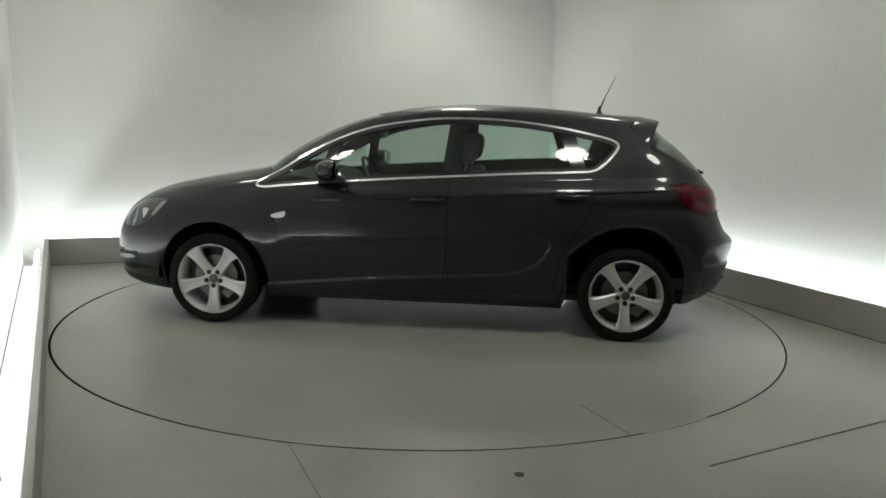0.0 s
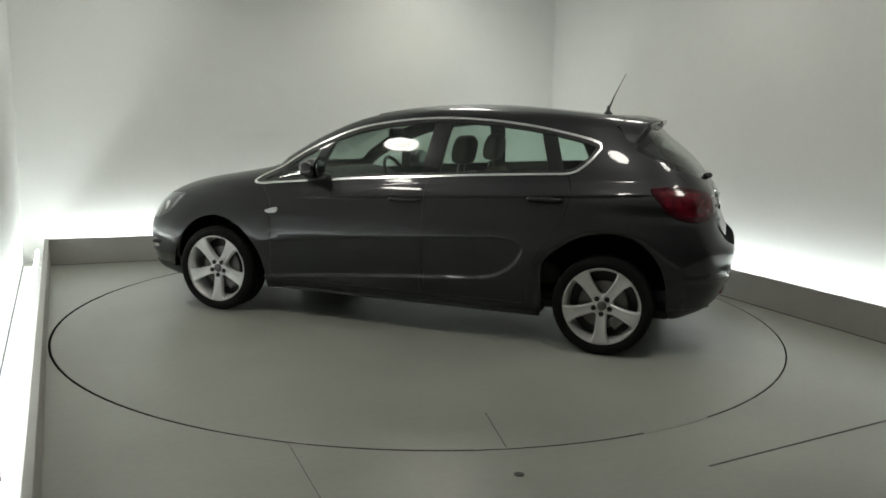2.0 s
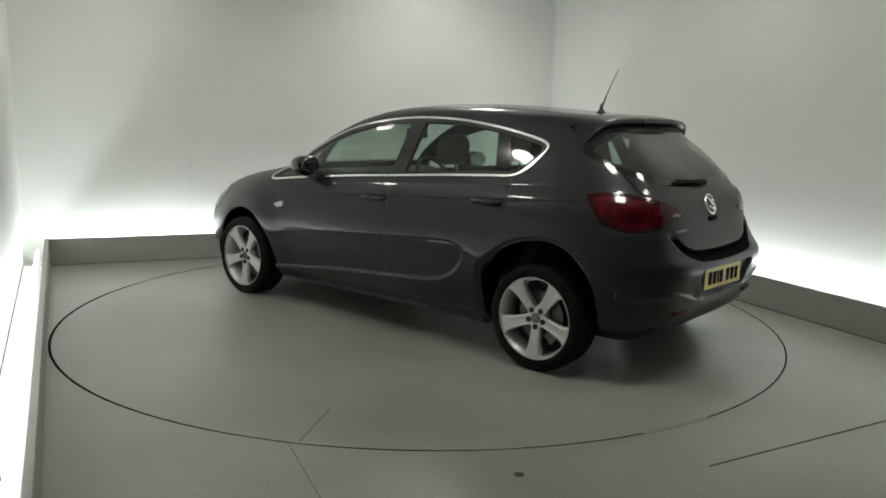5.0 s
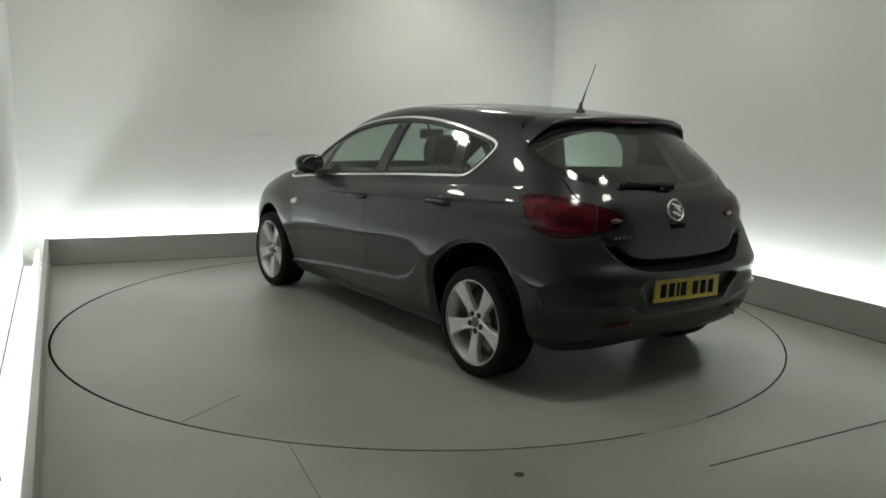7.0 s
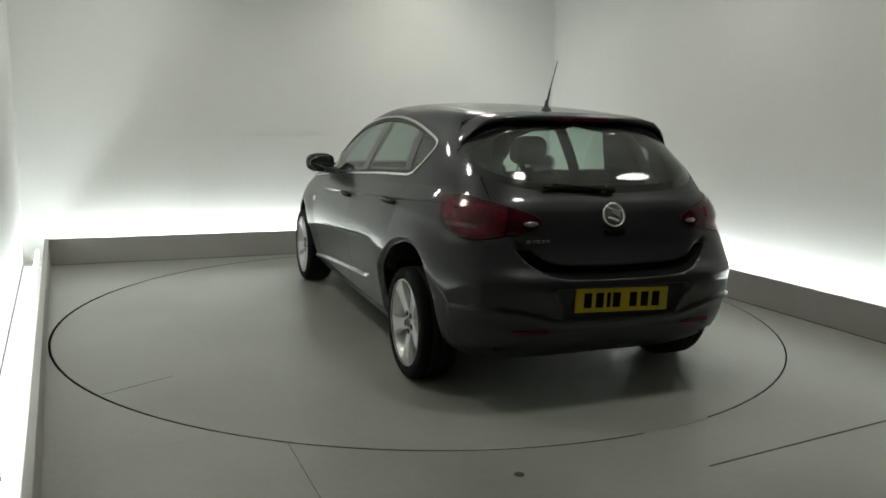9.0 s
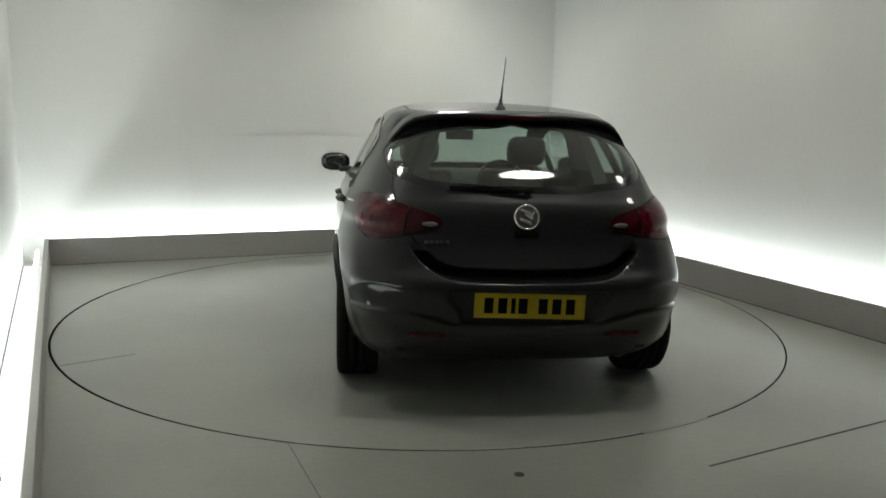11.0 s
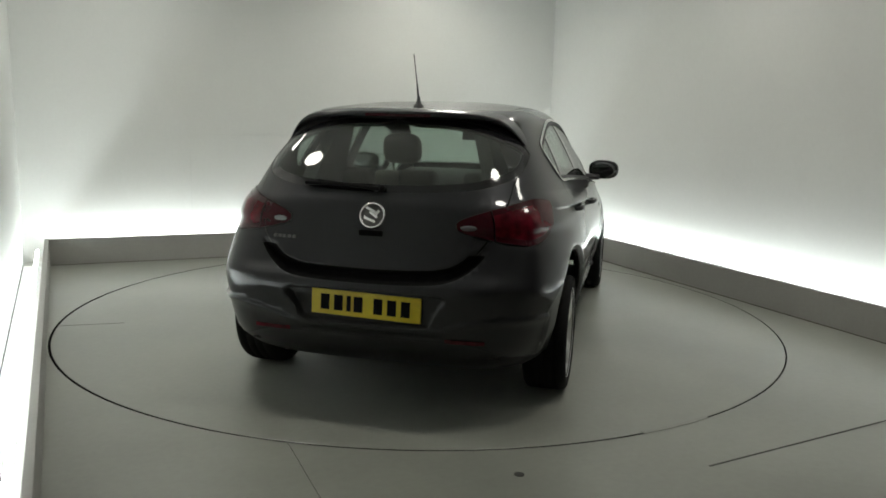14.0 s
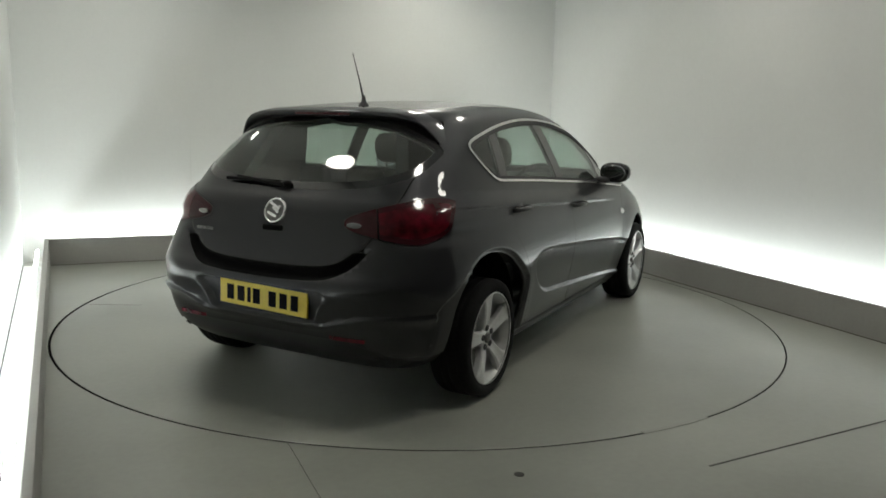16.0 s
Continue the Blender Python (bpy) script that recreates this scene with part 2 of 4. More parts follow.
def build_shell():
    out = 0.15
    wb, wr = BACK + GAP, RIGHT + GAP
    wall_run("wall_back", LEFT - GAP - 0.4, wr + out, wb, wb + out, "plain white studio wall washed by light from below")
    wall_run("wall_right", wr, wr + out, -3.4, wb, "plain white studio wall washed by light from below")
    lean = ROOM @ pose(LEFT, BACK, 0, 0, 0, LEAN)
    structure("wall_left", boxed(-GAP - out, -GAP, -9.5, GAP + 0.05, -0.02, HIGH), M_WALL, "plain white studio wall beside the platform", lean)
    # three unseen walls, added dark so that the car reflects less light
    wall_run("wall_return", wr + out, FAR_RIGHT, -3.55, -3.4, "unseen dark grey wall added to close the studio", M_DARKWALL)
    wall_run("wall_side", FAR_RIGHT, FAR_RIGHT + out, NEAR, -3.55, "unseen dark grey wall added to close the studio", M_DARKWALL)
    wall_run("wall_front", LEFT - 0.8, FAR_RIGHT, NEAR - out, NEAR, "unseen dark grey wall added opposite the platform", M_DARKWALL)
    structure("ceiling", boxed(LEFT - 0.8, FAR_RIGHT + out, NEAR - out, wb + out, HIGH, HIGH + 0.1), M_CEIL, "pale grey studio ceiling")
    # kerb boards
    structure("kerb_back", boxed(LEFT, RIGHT, BACK, BACK + THICK, 0, KERB, 0.004), M_KERB, "low grey upstand board hiding the light trough", category="kerb")
    structure("kerb_right", boxed(RIGHT, RIGHT + THICK, -3.4, BACK + THICK, 0, KERB, 0.004), M_KERB, "low grey upstand board hiding the light trough", category="kerb")
    structure("kerb_left", boxed(-THICK, 0, -5.2, THICK, 0, KERB + 0.002, 0.004), M_KERB, "low grey upstand board hiding the light trough", lean, category="kerb")
    # white trough floors behind the boards
    structure("trough_back", boxed(LEFT - 0.1, RIGHT + GAP, BACK + THICK, wb, 0.0, 0.006), M_TROUGH, "white trough floor behind the kerb board", category="trough")
    structure("trough_right", boxed(RIGHT + THICK, wr, -3.4, BACK + THICK, 0.0, 0.006), M_TROUGH, "white trough floor behind the kerb board", category="trough")
    structure("trough_left", boxed(-GAP + 0.006, -THICK, -5.2, 0, 0.0, 0.006), M_TROUGH, "white trough floor behind the kerb board", lean, category="trough")
    # grimy joints where the boards meet the floor
    structure("kerb_joint", boxed(RIGHT - 0.007, RIGHT, -3.4, BACK, 0, 0.006, 0.002), M_GRIME, "dirty joint along the foot of the kerb board", category="joint")
    structure("kerb_joint", boxed(LEFT + 0.01, RIGHT - 0.01, BACK - 0.004, BACK, 0, 0.004, 0.001), M_GRIME, "dirty joint along the foot of the kerb board", category="joint")
    # joints in the floor
    structure("floor_joint", boxed(0, 2.4, -0.0045, 0.0045, 0.0, 0.0015), M_SEAM, "thin dark joint between floor boards", ROOM @ pose(0.102, -2.80, 0, 0, 0, 3.95), category="joint")
    structure("floor_joint", boxed(-1.4372, -1.4348, -3.3, -1.965, 0.0, 0.0010), M_SEAM, "thin faint joint between floor boards", category="joint")
    structure("floor_bolt", lathe(bmesh.new(), [(0, 0.0), (0.02, 0.0), (0.021, 0.002), (0.017, 0.0035), (0, 0.004)], 16, pose(0.39, -2.64, 0, 90)), M_SEAM, "small dark bolt head sunk in the floor", Matrix.Identity(4), category="bolt")
    # added floor-coloured strip that hides a stretch of the turntable's joint
    bm = bmesh.new()
    ring = [[bm.verts.new((r * math.cos(a), r * math.sin(a), z)) for r, z in ((RADIUS - 0.013, 0.0015), (RADIUS - 0.010, 0.004), (RADIUS + 0.012, 0.004), (RADIUS + 0.015, 0.0015))] for a in np.radians(np.linspace(-65.7, -56, 12))]
    for p, q in zip(ring, ring[1:]):
        for k in range(3):
            bm.faces.new((p[k], p[k + 1], q[k + 1], q[k]))
    bm.faces.new(ring[0][::-1])
    bm.faces.new(ring[-1])
    bmesh.ops.recalc_face_normals(bm, faces=bm.faces)
    structure("joint_patch", bm, M_FLOOR, "added floor-coloured strip hiding part of the turntable's joint", Matrix.Identity(4), category="joint")
    # shadow gap at the foot of the side wall, flush panel in the far wall
    structure("shadow_gap", boxed(-GAP - 0.002, -GAP + 0.004, -6.0, -0.0, 0.006, 0.016), M_SEAM, "thin dark gap at the foot of the wall", lean, category="trim")
    structure("wall_panel", boxed(-1.29, 1.2, wb - 0.004, wb, 0.0, 1.172, 0.0015), M_WALL, "flush white panel set in the wall", category="panel")


def led_strip(name, x0, x1, y0, y1, m):
    thing = empty(name, "white light strip mounted behind the kerb board", "light strip", "cove lights")
    thing.matrix_world = m
    part("housing", boxed(x0, x1, y0, y1, 0.10, 0.14, 0.003), M_HOUSING, thing)
    part("diffuser", boxed(x0 + 0.004, x1 - 0.004, y0 + 0.004, y1 - 0.004, 0.141, 0.152), M_LED, thing)


def ceiling_lamp(x, y, mat, size=0.26):
    thing = empty("ceiling_lamp", "round white studio lamp under the ceiling", "ceiling lamp", "ceiling lamps")
    thing.matrix_world = ROOM @ pose(x, y, HIGH)
    bm = lathe(bmesh.new(), [(0, 0), (size + 0.03, 0), (size + 0.03, 0.09), (size + 0.01, 0.1), (size, 0.09), (size, 0.02), (0, 0.02)], 32)
    bmesh.ops.transform(bm, matrix=Matrix.Rotation(math.radians(-90), 4, "X"), verts=bm.verts)
    part("housing", bm, M_HOUSING, thing, smooth=False)
    bm = bmesh.new()
    bmesh.ops.create_circle(bm, cap_ends=True, radius=size - 0.005, segments=32, matrix=pose(0, 0, -0.06, 180))
    part("diffuser", bm, mat, thing)


build_floor()
TABLE = build_turntable()
build_shell()
led_strip("light_strip", LEFT + 0.05, RIGHT - 0.02, BACK + THICK + 0.045, BACK + THICK + 0.073, ROOM)
led_strip("light_strip", RIGHT + THICK + 0.045, RIGHT + THICK + 0.073, -3.35, BACK - 0.02, ROOM)
led_strip("light_strip", -THICK - 0.073, -THICK - 0.045, -5.1, -0.02, ROOM @ pose(LEFT, BACK, 0, 0, 0, LEAN))
for lx, ly, mat in ((0.1, -2.3, M_LAMP_MID), (-1.95, -0.55, M_LAMP_MID), (1.8, -2.4, M_LAMP_DIM), (1.7, -0.35, M_LAMP_DIM), (-1.9, 1.5, M_LAMP_DIM), (0.95, 1.7, M_LAMP)):
    ceiling_lamp(lx, ly, mat, 0.22)
# ---- the car: x forward, y to its left, z up, origin between the axles on the ground ----
AXLE, HUB, WHEEL_R = 1.3425, 0.297, 0.298
#        z      nose   tail    half   n_nose n_tail middle
LEVELS = np.array([
    (0.170, 2.120, -1.750, 0.780, 4.4, 5.0, 0.00),
    (0.220, 2.180, -1.890, 0.830, 4.6, 5.5, 0.00),
    (0.300, 2.210, -1.995, 0.865, 4.6, 6.0, 0.00),
    (0.400, 2.210, -2.042, 0.888, 4.6, 6.0, 0.00),
    (0.520, 2.200, -2.060, 0.905, 4.6, 6.0, 0.00),
    (0.620, 2.165, -2.050, 0.911, 4.4, 6.0, 0.00),
    (0.700, 2.120, -2.010, 0.906, 4.2, 6.0, 0.00),
    (0.780, 2.025, -1.975, 0.890, 4.2, 6.0, 0.00),
    (0.850, 1.880, -1.955, 0.876, 4.0, 5.5, 0.00),
    (0.905, 1.670, -1.940, 0.860, 4.2, 6.0, 0.00),
    (0.945, 1.460, -1.928, 0.843, 4.4, 6.0, -0.02),
    (0.985, 1.240, -1.908, 0.820, 4.4, 5.8, -0.05),
    (1.015, 1.110, -1.885, 0.803, 4.4, 5.6, -0.10),
    (1.100, 0.985, -1.825, 0.766, 4.8, 5.4, -0.20),
    (1.200, 0.825, -1.725, 0.716, 4.8, 5.4, -0.30),
    (1.290, 0.650, -1.610, 0.666, 4.7, 5.4, -0.35),
    (1.360, 0.475, -1.530, 0.622, 4.6, 5.4, -0.40),
    (1.405, 0.305, -1.450, 0.582, 4.5, 5.0, -0.45),
    (1.435, 0.140, -1.150, 0.535, 4.2, 4.4, -0.48),
    (1.454, 0.010, -0.920, 0.460, 3.2, 4.0, -0.48),
    (1.467, -0.120, -0.740, 0.360, 3.0, 3.4, -0.46),
    (1.476, -0.270, -0.600, 0.210, 2.6, 2.8, -0.44)])


def smooth_table(table, t):
    """Monotone cubic through the rows of a table, at the row numbers t."""
    n = len(table)
    d = np.diff(table, axis=0)
    m = np.zeros_like(table)
    m[0], m[-1] = d[0], d[-1]
    same = d[:-1] * d[1:] > 0
    m[1:-1] = np.where(same, 2 * d[:-1] * d[1:] / np.where(same, d[:-1] + d[1:], 1), 0)
    i = np.clip(t.astype(int), 0, n - 2)
    u = (t - i)[:, None]
    h00, h10 = 2 * u**3 - 3 * u**2 + 1, u**3 - 2 * u**2 + u
    h01, h11 = -2 * u**3 + 3 * u**2, u**3 - u**2
    return h00 * table[i] + h10 * m[i] + h01 * table[i + 1] + h11 * m[i + 1]


def soft(a, b, v):
    u = np.clip((v - a) / (b - a), 0, 1)
    return u * u * (3 - 2 * u)


def curve(points, steps=8, closed=True):
    """Catmull-Rom through points, as an array."""
    p = np.array(points, float)
    n = len(p)
    out = []
    for i in range(n if closed else n - 1):
        if closed:
            a, b, c, d = p[i - 1], p[i], p[(i + 1) % n], p[(i + 2) % n]
        else:
            a, b, c, d = p[max(i - 1, 0)], p[i], p[i + 1], p[min(i + 2, n - 1)]
        for k in range(steps):
            u = k / steps
            out.append(0.5 * (2 * b + (c - a) * u + (2 * a - 5 * b + 4 * c - d) * u * u + (3 * b - a - 3 * c + d) * u**3))
    if not closed:
        out.append(p[-1])
    return np.array(out)


def signed(outline, u, v):
    """Signed distance from (u, v) to a closed outline, negative inside."""
    a = outline
    b = np.roll(outline, -1, axis=0)
    best = np.full(len(u), 1e9)
    inside = np.zeros(len(u), bool)
    for (ax, ay), (bx, by) in zip(a, b):
        dx, dy = bx - ax, by - ay
        t = np.clip(((u - ax) * dx + (v - ay) * dy) / (dx * dx + dy * dy + 1e-12), 0, 1)
        best = np.minimum(best, np.hypot(u - ax - t * dx, v - ay - t * dy))
        if ay != by:
            inside ^= ((ay > v) != (by > v)) & (u < (bx - ax) * (v - ay) / (by - ay) + ax)
    return np.where(inside, -best, best)


# outlines on the side (x, z)
WINDOWS = curve([(1.05, .925), (.92, 1.01), (.73, 1.13), (.54, 1.225), (.35, 1.295), (.16, 1.335), (-.02, 1.36), (-.21, 1.373), (-.39, 1.375), (-.57, 1.367),
                 (-.75, 1.35), (-.93, 1.325), (-1.11, 1.29), (-1.235, 1.258), (-1.27, 1.225), (-1.235, 1.165), (-1.17, 1.10), (-1.10, 1.066),
                 (-.94, 1.055), (-.58, 1.035), (-.23, 1.01), (.14, .985), (.51, .955), (.88, .92), (.99, .908)], 5)
FRONT_DOOR = curve([(.892, .275), (.892, .45), (.893, .62), (.905, .80), (.97, .95), (.6, 1.15), (.2, 1.25), (-.23, 1.25), (-.22, 1.1), (-.208, .9), (-.205, .7), (-.203, .5), (-.20, .275), (.1, .268), (.5, .268)], 4)
REAR_DOOR = curve([(-.20, .275), (-.203, .5), (-.205, .7), (-.208, .9), (-.22, 1.1), (-.23, 1.25), (-.6, 1.22), (-1.0, 1.15), (-1.105, 1.03), (-1.12, .92), (-1.08, .79), (-1.0, .67), (-.94, .55), (-.90, .40), (-.875, .275), (-.7, .268), (-.4, .268)], 4)
HEAD_LAMP = curve([(2.02, .605), (2.03, .68), (1.96, .742), (1.87, .783), (1.72, .800), (1.69, .785), (1.765, .70), (1.85, .640), (1.95, .605)], 4)
FOG_RECESS = curve([(2.18, .435), (2.04, .445), (1.90, .432), (1.95, .415), (2.06, .402), (2.18, .395)], 4)
FOG_TRIM = curve([(2.18, .390), (2.05, .398), (1.96, .408), (1.93, .392), (2.04, .370), (2.18, .362)], 4)
# the hollow along the doors, and the crease over the rear wheel
HOLLOW = curve([(1.16, .28), (1.17, .46), (1.10, .535), (1.03, .512), (.96, .520), (.85, .537), (.37, .590), (-.2, .638), (-.5, .660), (-.70, .670), (-.80, .657), (-.858, .622), (-.855, .575), (-.82, .515), (-.75, .455),
                (-.63, .408), (-.45, .390), (-.2, .372), (.375, .326), (.76, .288), (1.0, .27)], 5)
FLARE = curve([(-.955, .16), (-.953, .35), (-.947, .50), (-.958, .553), (-1.03, .618), (-1.13, .690), (-1.22, .730), (-1.34, .752), (-1.44, .750), (-1.54, .718), (-1.64, .650), (-1.72, .590), (-1.80, .535), (-1.81, .45), (-1.80, .30), (-1.78, .16), (-1.35, .12)], 5)
REAR_ARCH = curve([(-.985, .12), (-.978, .30), (-.972, .45), (-.985, .535), (-1.045, .600), (-1.14, .672), (-1.23, .712), (-1.34, .733), (-1.44, .729), (-1.53, .698), (-1.61, .635), (-1.67, .55), (-1.705, .45), (-1.715, .30), (-1.71, .12), (-1.35, .08)], 5)
HEAD_REFLECTOR = curve([(1.885, .722), (1.855, .728), (1.826, .722), (1.842, .690), (1.861, .657), (1.874, .690)], 4)
HEAD_STRIP = curve([(1.706, .782), (1.74, .764), (1.775, .722), (1.797, .690), (1.780, .684), (1.752, .714), (1.722, .752)], 4)
HEAD_EDGE = curve([(1.945, .72), (1.918, .712), (1.922, .66), (1.930, .615), (1.956, .615), (1.952, .67)], 4)
# outlines on the tail: across, up
REAR_GLASS = curve([(-.2, 1.382), (.2, 1.38), (.45, 1.372), (.66, 1.345), (.82, 1.295), (.91, 1.25), (.945, 1.216), (.90, 1.19), (.745, 1.114), (.60, 1.075), (.47, 1.05), (.25, 1.033), (0, 1.029), (-.2, 1.032)], 5)
TAILGATE = curve([(0, .668), (.25, .674), (.38, .692), (.46, .735), (.515, .80), (.56, .88), (.61, 1.0), (.62, 1.08), (.625, 1.2), (.59, 1.32), (.5, 1.375), (0, 1.39),
                  (-.5, 1.375), (-.59, 1.32), (-.625, 1.2), (-.62, 1.08), (-.61, 1.0), (-.56, .88), (-.515, .80), (-.46, .735), (-.38, .692), (-.25, .674)], 4)
PLATE_BAY = curve([(0, .605), (.30, .603), (.375, .598), (.385, .585), (.35, .53), (.315, .46), (.29, .440), (.2, .435), (0, .433), (-.2, .435), (-.29, .440), (-.315, .46), (-.35, .53), (-.385, .585), (-.375, .598), (-.30, .603)], 4)
# tail lamp: distance round the corner, up
TAIL_LAMP = curve([(.475, .895), (.50, .925), (.62, .965), (.76, .995), (.90, 1.01), (1.02, 1.0), (1.035, .982), (1.0, .93), (.955, .865), (.88, .83), (.79, .815), (.70, .825), (.60, .845), (.50, .870)], 4)


def round_tail(co):
    return np.arctan2(co[:, 1], -(co[:, 0] + 1.3)) * 0.85


def hood_outline():
    return curve([(2.06, 0), (2.03, .3), (1.93, .52), (1.75, .64), (1.4, .72), (1.1, .755), (.99, .73), (1.05, .5), (1.10, 0), (1.05, -.5), (.99, -.73), (1.1, -.755), (1.4, -.72), (1.75, -.64), (1.93, -.52), (2.03, -.3)], 4)


HOOD = hood_outline()


def f_arch(co, at, radius):
    f = np.hypot(co[:, 0] - at, co[:, 2] - HUB - 0.003) - radius
    return np.where(co[:, 1] > 0.5, f, 0.2)


def f_rear_arch(co):
    return np.where(co[:, 1] > 0.5, signed(REAR_ARCH, co[:, 0], co[:, 2]), 0.2)


def f_side(outline):
    def f(co):
        return np.where(co[:, 1] > 0.42, signed(outline, co[:, 0], co[:, 2]), 0.3)
    return f


def f_tail(outline):
    def f(co):
        return np.where(co[:, 0] < -1.25, signed(outline, co[:, 1], co[:, 2]), 0.3)
    return f


def f_glass(co):
    turn = np.arctan2(np.abs(co[:, 1]), -(co[:, 0] + 1.0))
    return np.where((co[:, 0] < -1.2) & (co[:, 2] > 0.99), signed(REAR_GLASS, turn, co[:, 2]), 0.3)


def f_hollow(co):
    return np.where(co[:, 1] > 0.6, signed(HOLLOW, co[:, 0], co[:, 2]), 0.3)


def f_flare(co):
    return np.where(co[:, 1] > 0.6, signed(FLARE, co[:, 0], co[:, 2]), 0.3)


def tail_angle(co):
    return np.arctan2(np.abs(co[:, 1]), -(co[:, 0] + 1.3))


def f_ledge(co):
    """Height over the ledge that runs round the rear bumper."""
    line = np.interp(tail_angle(co), [0, .46, .675, .762, .86, .95, 1.06], [.600, .601, .616, .628, .622, .590, .540])
    return np.where(co[:, 0] < -1.77, co[:, 2] - line, 0.3)


def f_lower(co):
    """Height over the lower crease of the rear bumper."""
    line = np.interp(tail_angle(co), [0, .44, .62, .75, 1.06], [.430, .436, .488, .502, .490])
    return np.where(co[:, 0] < -1.77, co[:, 2] - line, 0.3)


def f_crease(co):
    line = 0.877 - 0.0565 * co[:, 0]
    return np.where(co[:, 1] > 0.6, co[:, 2] - line, 0.3)


def f_lamp(co):
    return np.where((co[:, 0] < -1.3) & (co[:, 2] > 0.7), signed(TAIL_LAMP, round_tail(co), co[:, 2]), 0.3)


def f_screen(co):
    half = 0.665 - (co[:, 2] - 1.0) * 0.36
    f = np.maximum(np.maximum(1.018 - co[:, 2], co[:, 2] - 1.395), np.abs(co[:, 1]) - half)
    return np.where(co[:, 0] > 0, f, 0.3)


def f_hood(co):
    return np.where((co[:, 2] > 0.70) & (co[:, 0] > 0.95), signed(HOOD, co[:, 0], co[:, 1]), 0.3)


def body_grid():
    """Left half of the skin, from level outlines."""
    fine = np.linspace(0, len(LEVELS) - 1, 4000)
    rows = smooth_table(LEVELS, fine)
    step = np.hypot(np.diff(rows[:, 0]), 0.35 * np.diff(rows[:, 1])) + 0.5 * np.abs(np.diff(rows[:, 3])) + 0.2 * np.abs(np.diff(rows[:, 2]))
    length = np.concatenate([[0], np.cumsum(step)])
    rows = smooth_table(LEVELS, np.interp(np.linspace(0, length[-1], 118), length, fine))
    half_n = 84
    grid = []
    for z, nose, tail, half, nf, nr, mid in rows:
        a = np.linspace(0, math.pi / 2, 1200)
        out = []
        for end, n in ((nose, nf), (tail, nr)):
            x = mid + (end - mid) * np.cos(a) ** (2 / n)
            y = half * np.sin(a) ** (2 / n)
            s = np.concatenate([[0], np.cumsum(np.hypot(np.diff(x), np.diff(y)))])
            w = np.linspace(0, s[-1], half_n)
            out.append((np.interp(w, s, x), np.interp(w, s, y)))
        x = np.concatenate([out[0][0], out[1][0][-2::-1]])
        y = np.concatenate([out[0][1], out[1][1][-2::-1]])
        grid.append(np.stack([x, y, np.full_like(x, z)], -1))
    g = np.array(grid)
    flat = g.reshape(-1, 3)
    x, y, z = flat.T
    side = soft(0.70, 0.93, y / 0.9) * soft(1.05, 0.9, z)
    # sills tucked in
    flat[:, 1] = y - 0.012 * soft(0.27, 0.22, z) * side
    # tailgate pressed in below its lamps, bumper step, number plate bay
    tail = soft(-1.75, -1.92, x)
    lip = soft(0.70, 0.64, z) * soft(0.50, 0.60, z) * soft(0.70, 0.5, np.abs(y))
    flat[:, 0] = x - 0.022 * lip * tail
    return flat.reshape(g.shape)


def cut(bm, fn):
    """Cut the mesh along fn = 0."""
    verts = list(bm.verts)
    for i, v in enumerate(verts):
        v.index = i
    f = fn(np.array([v.co[:] for v in verts]))
    f[np.abs(f) < 3e-4] = 0
    if (f >= 0).all():
        return
    on = {verts[i] for i in np.nonzero(f == 0)[0]}
    for e in list(bm.edges):
        a, b = e.verts
        fa, fb = f[a.index], f[b.index]
        if fa * fb < 0:
            on.add(bmesh.utils.edge_split(e, a, fa / (fa - fb))[1])
    bmesh.ops.connect_verts(bm, verts=list(on))


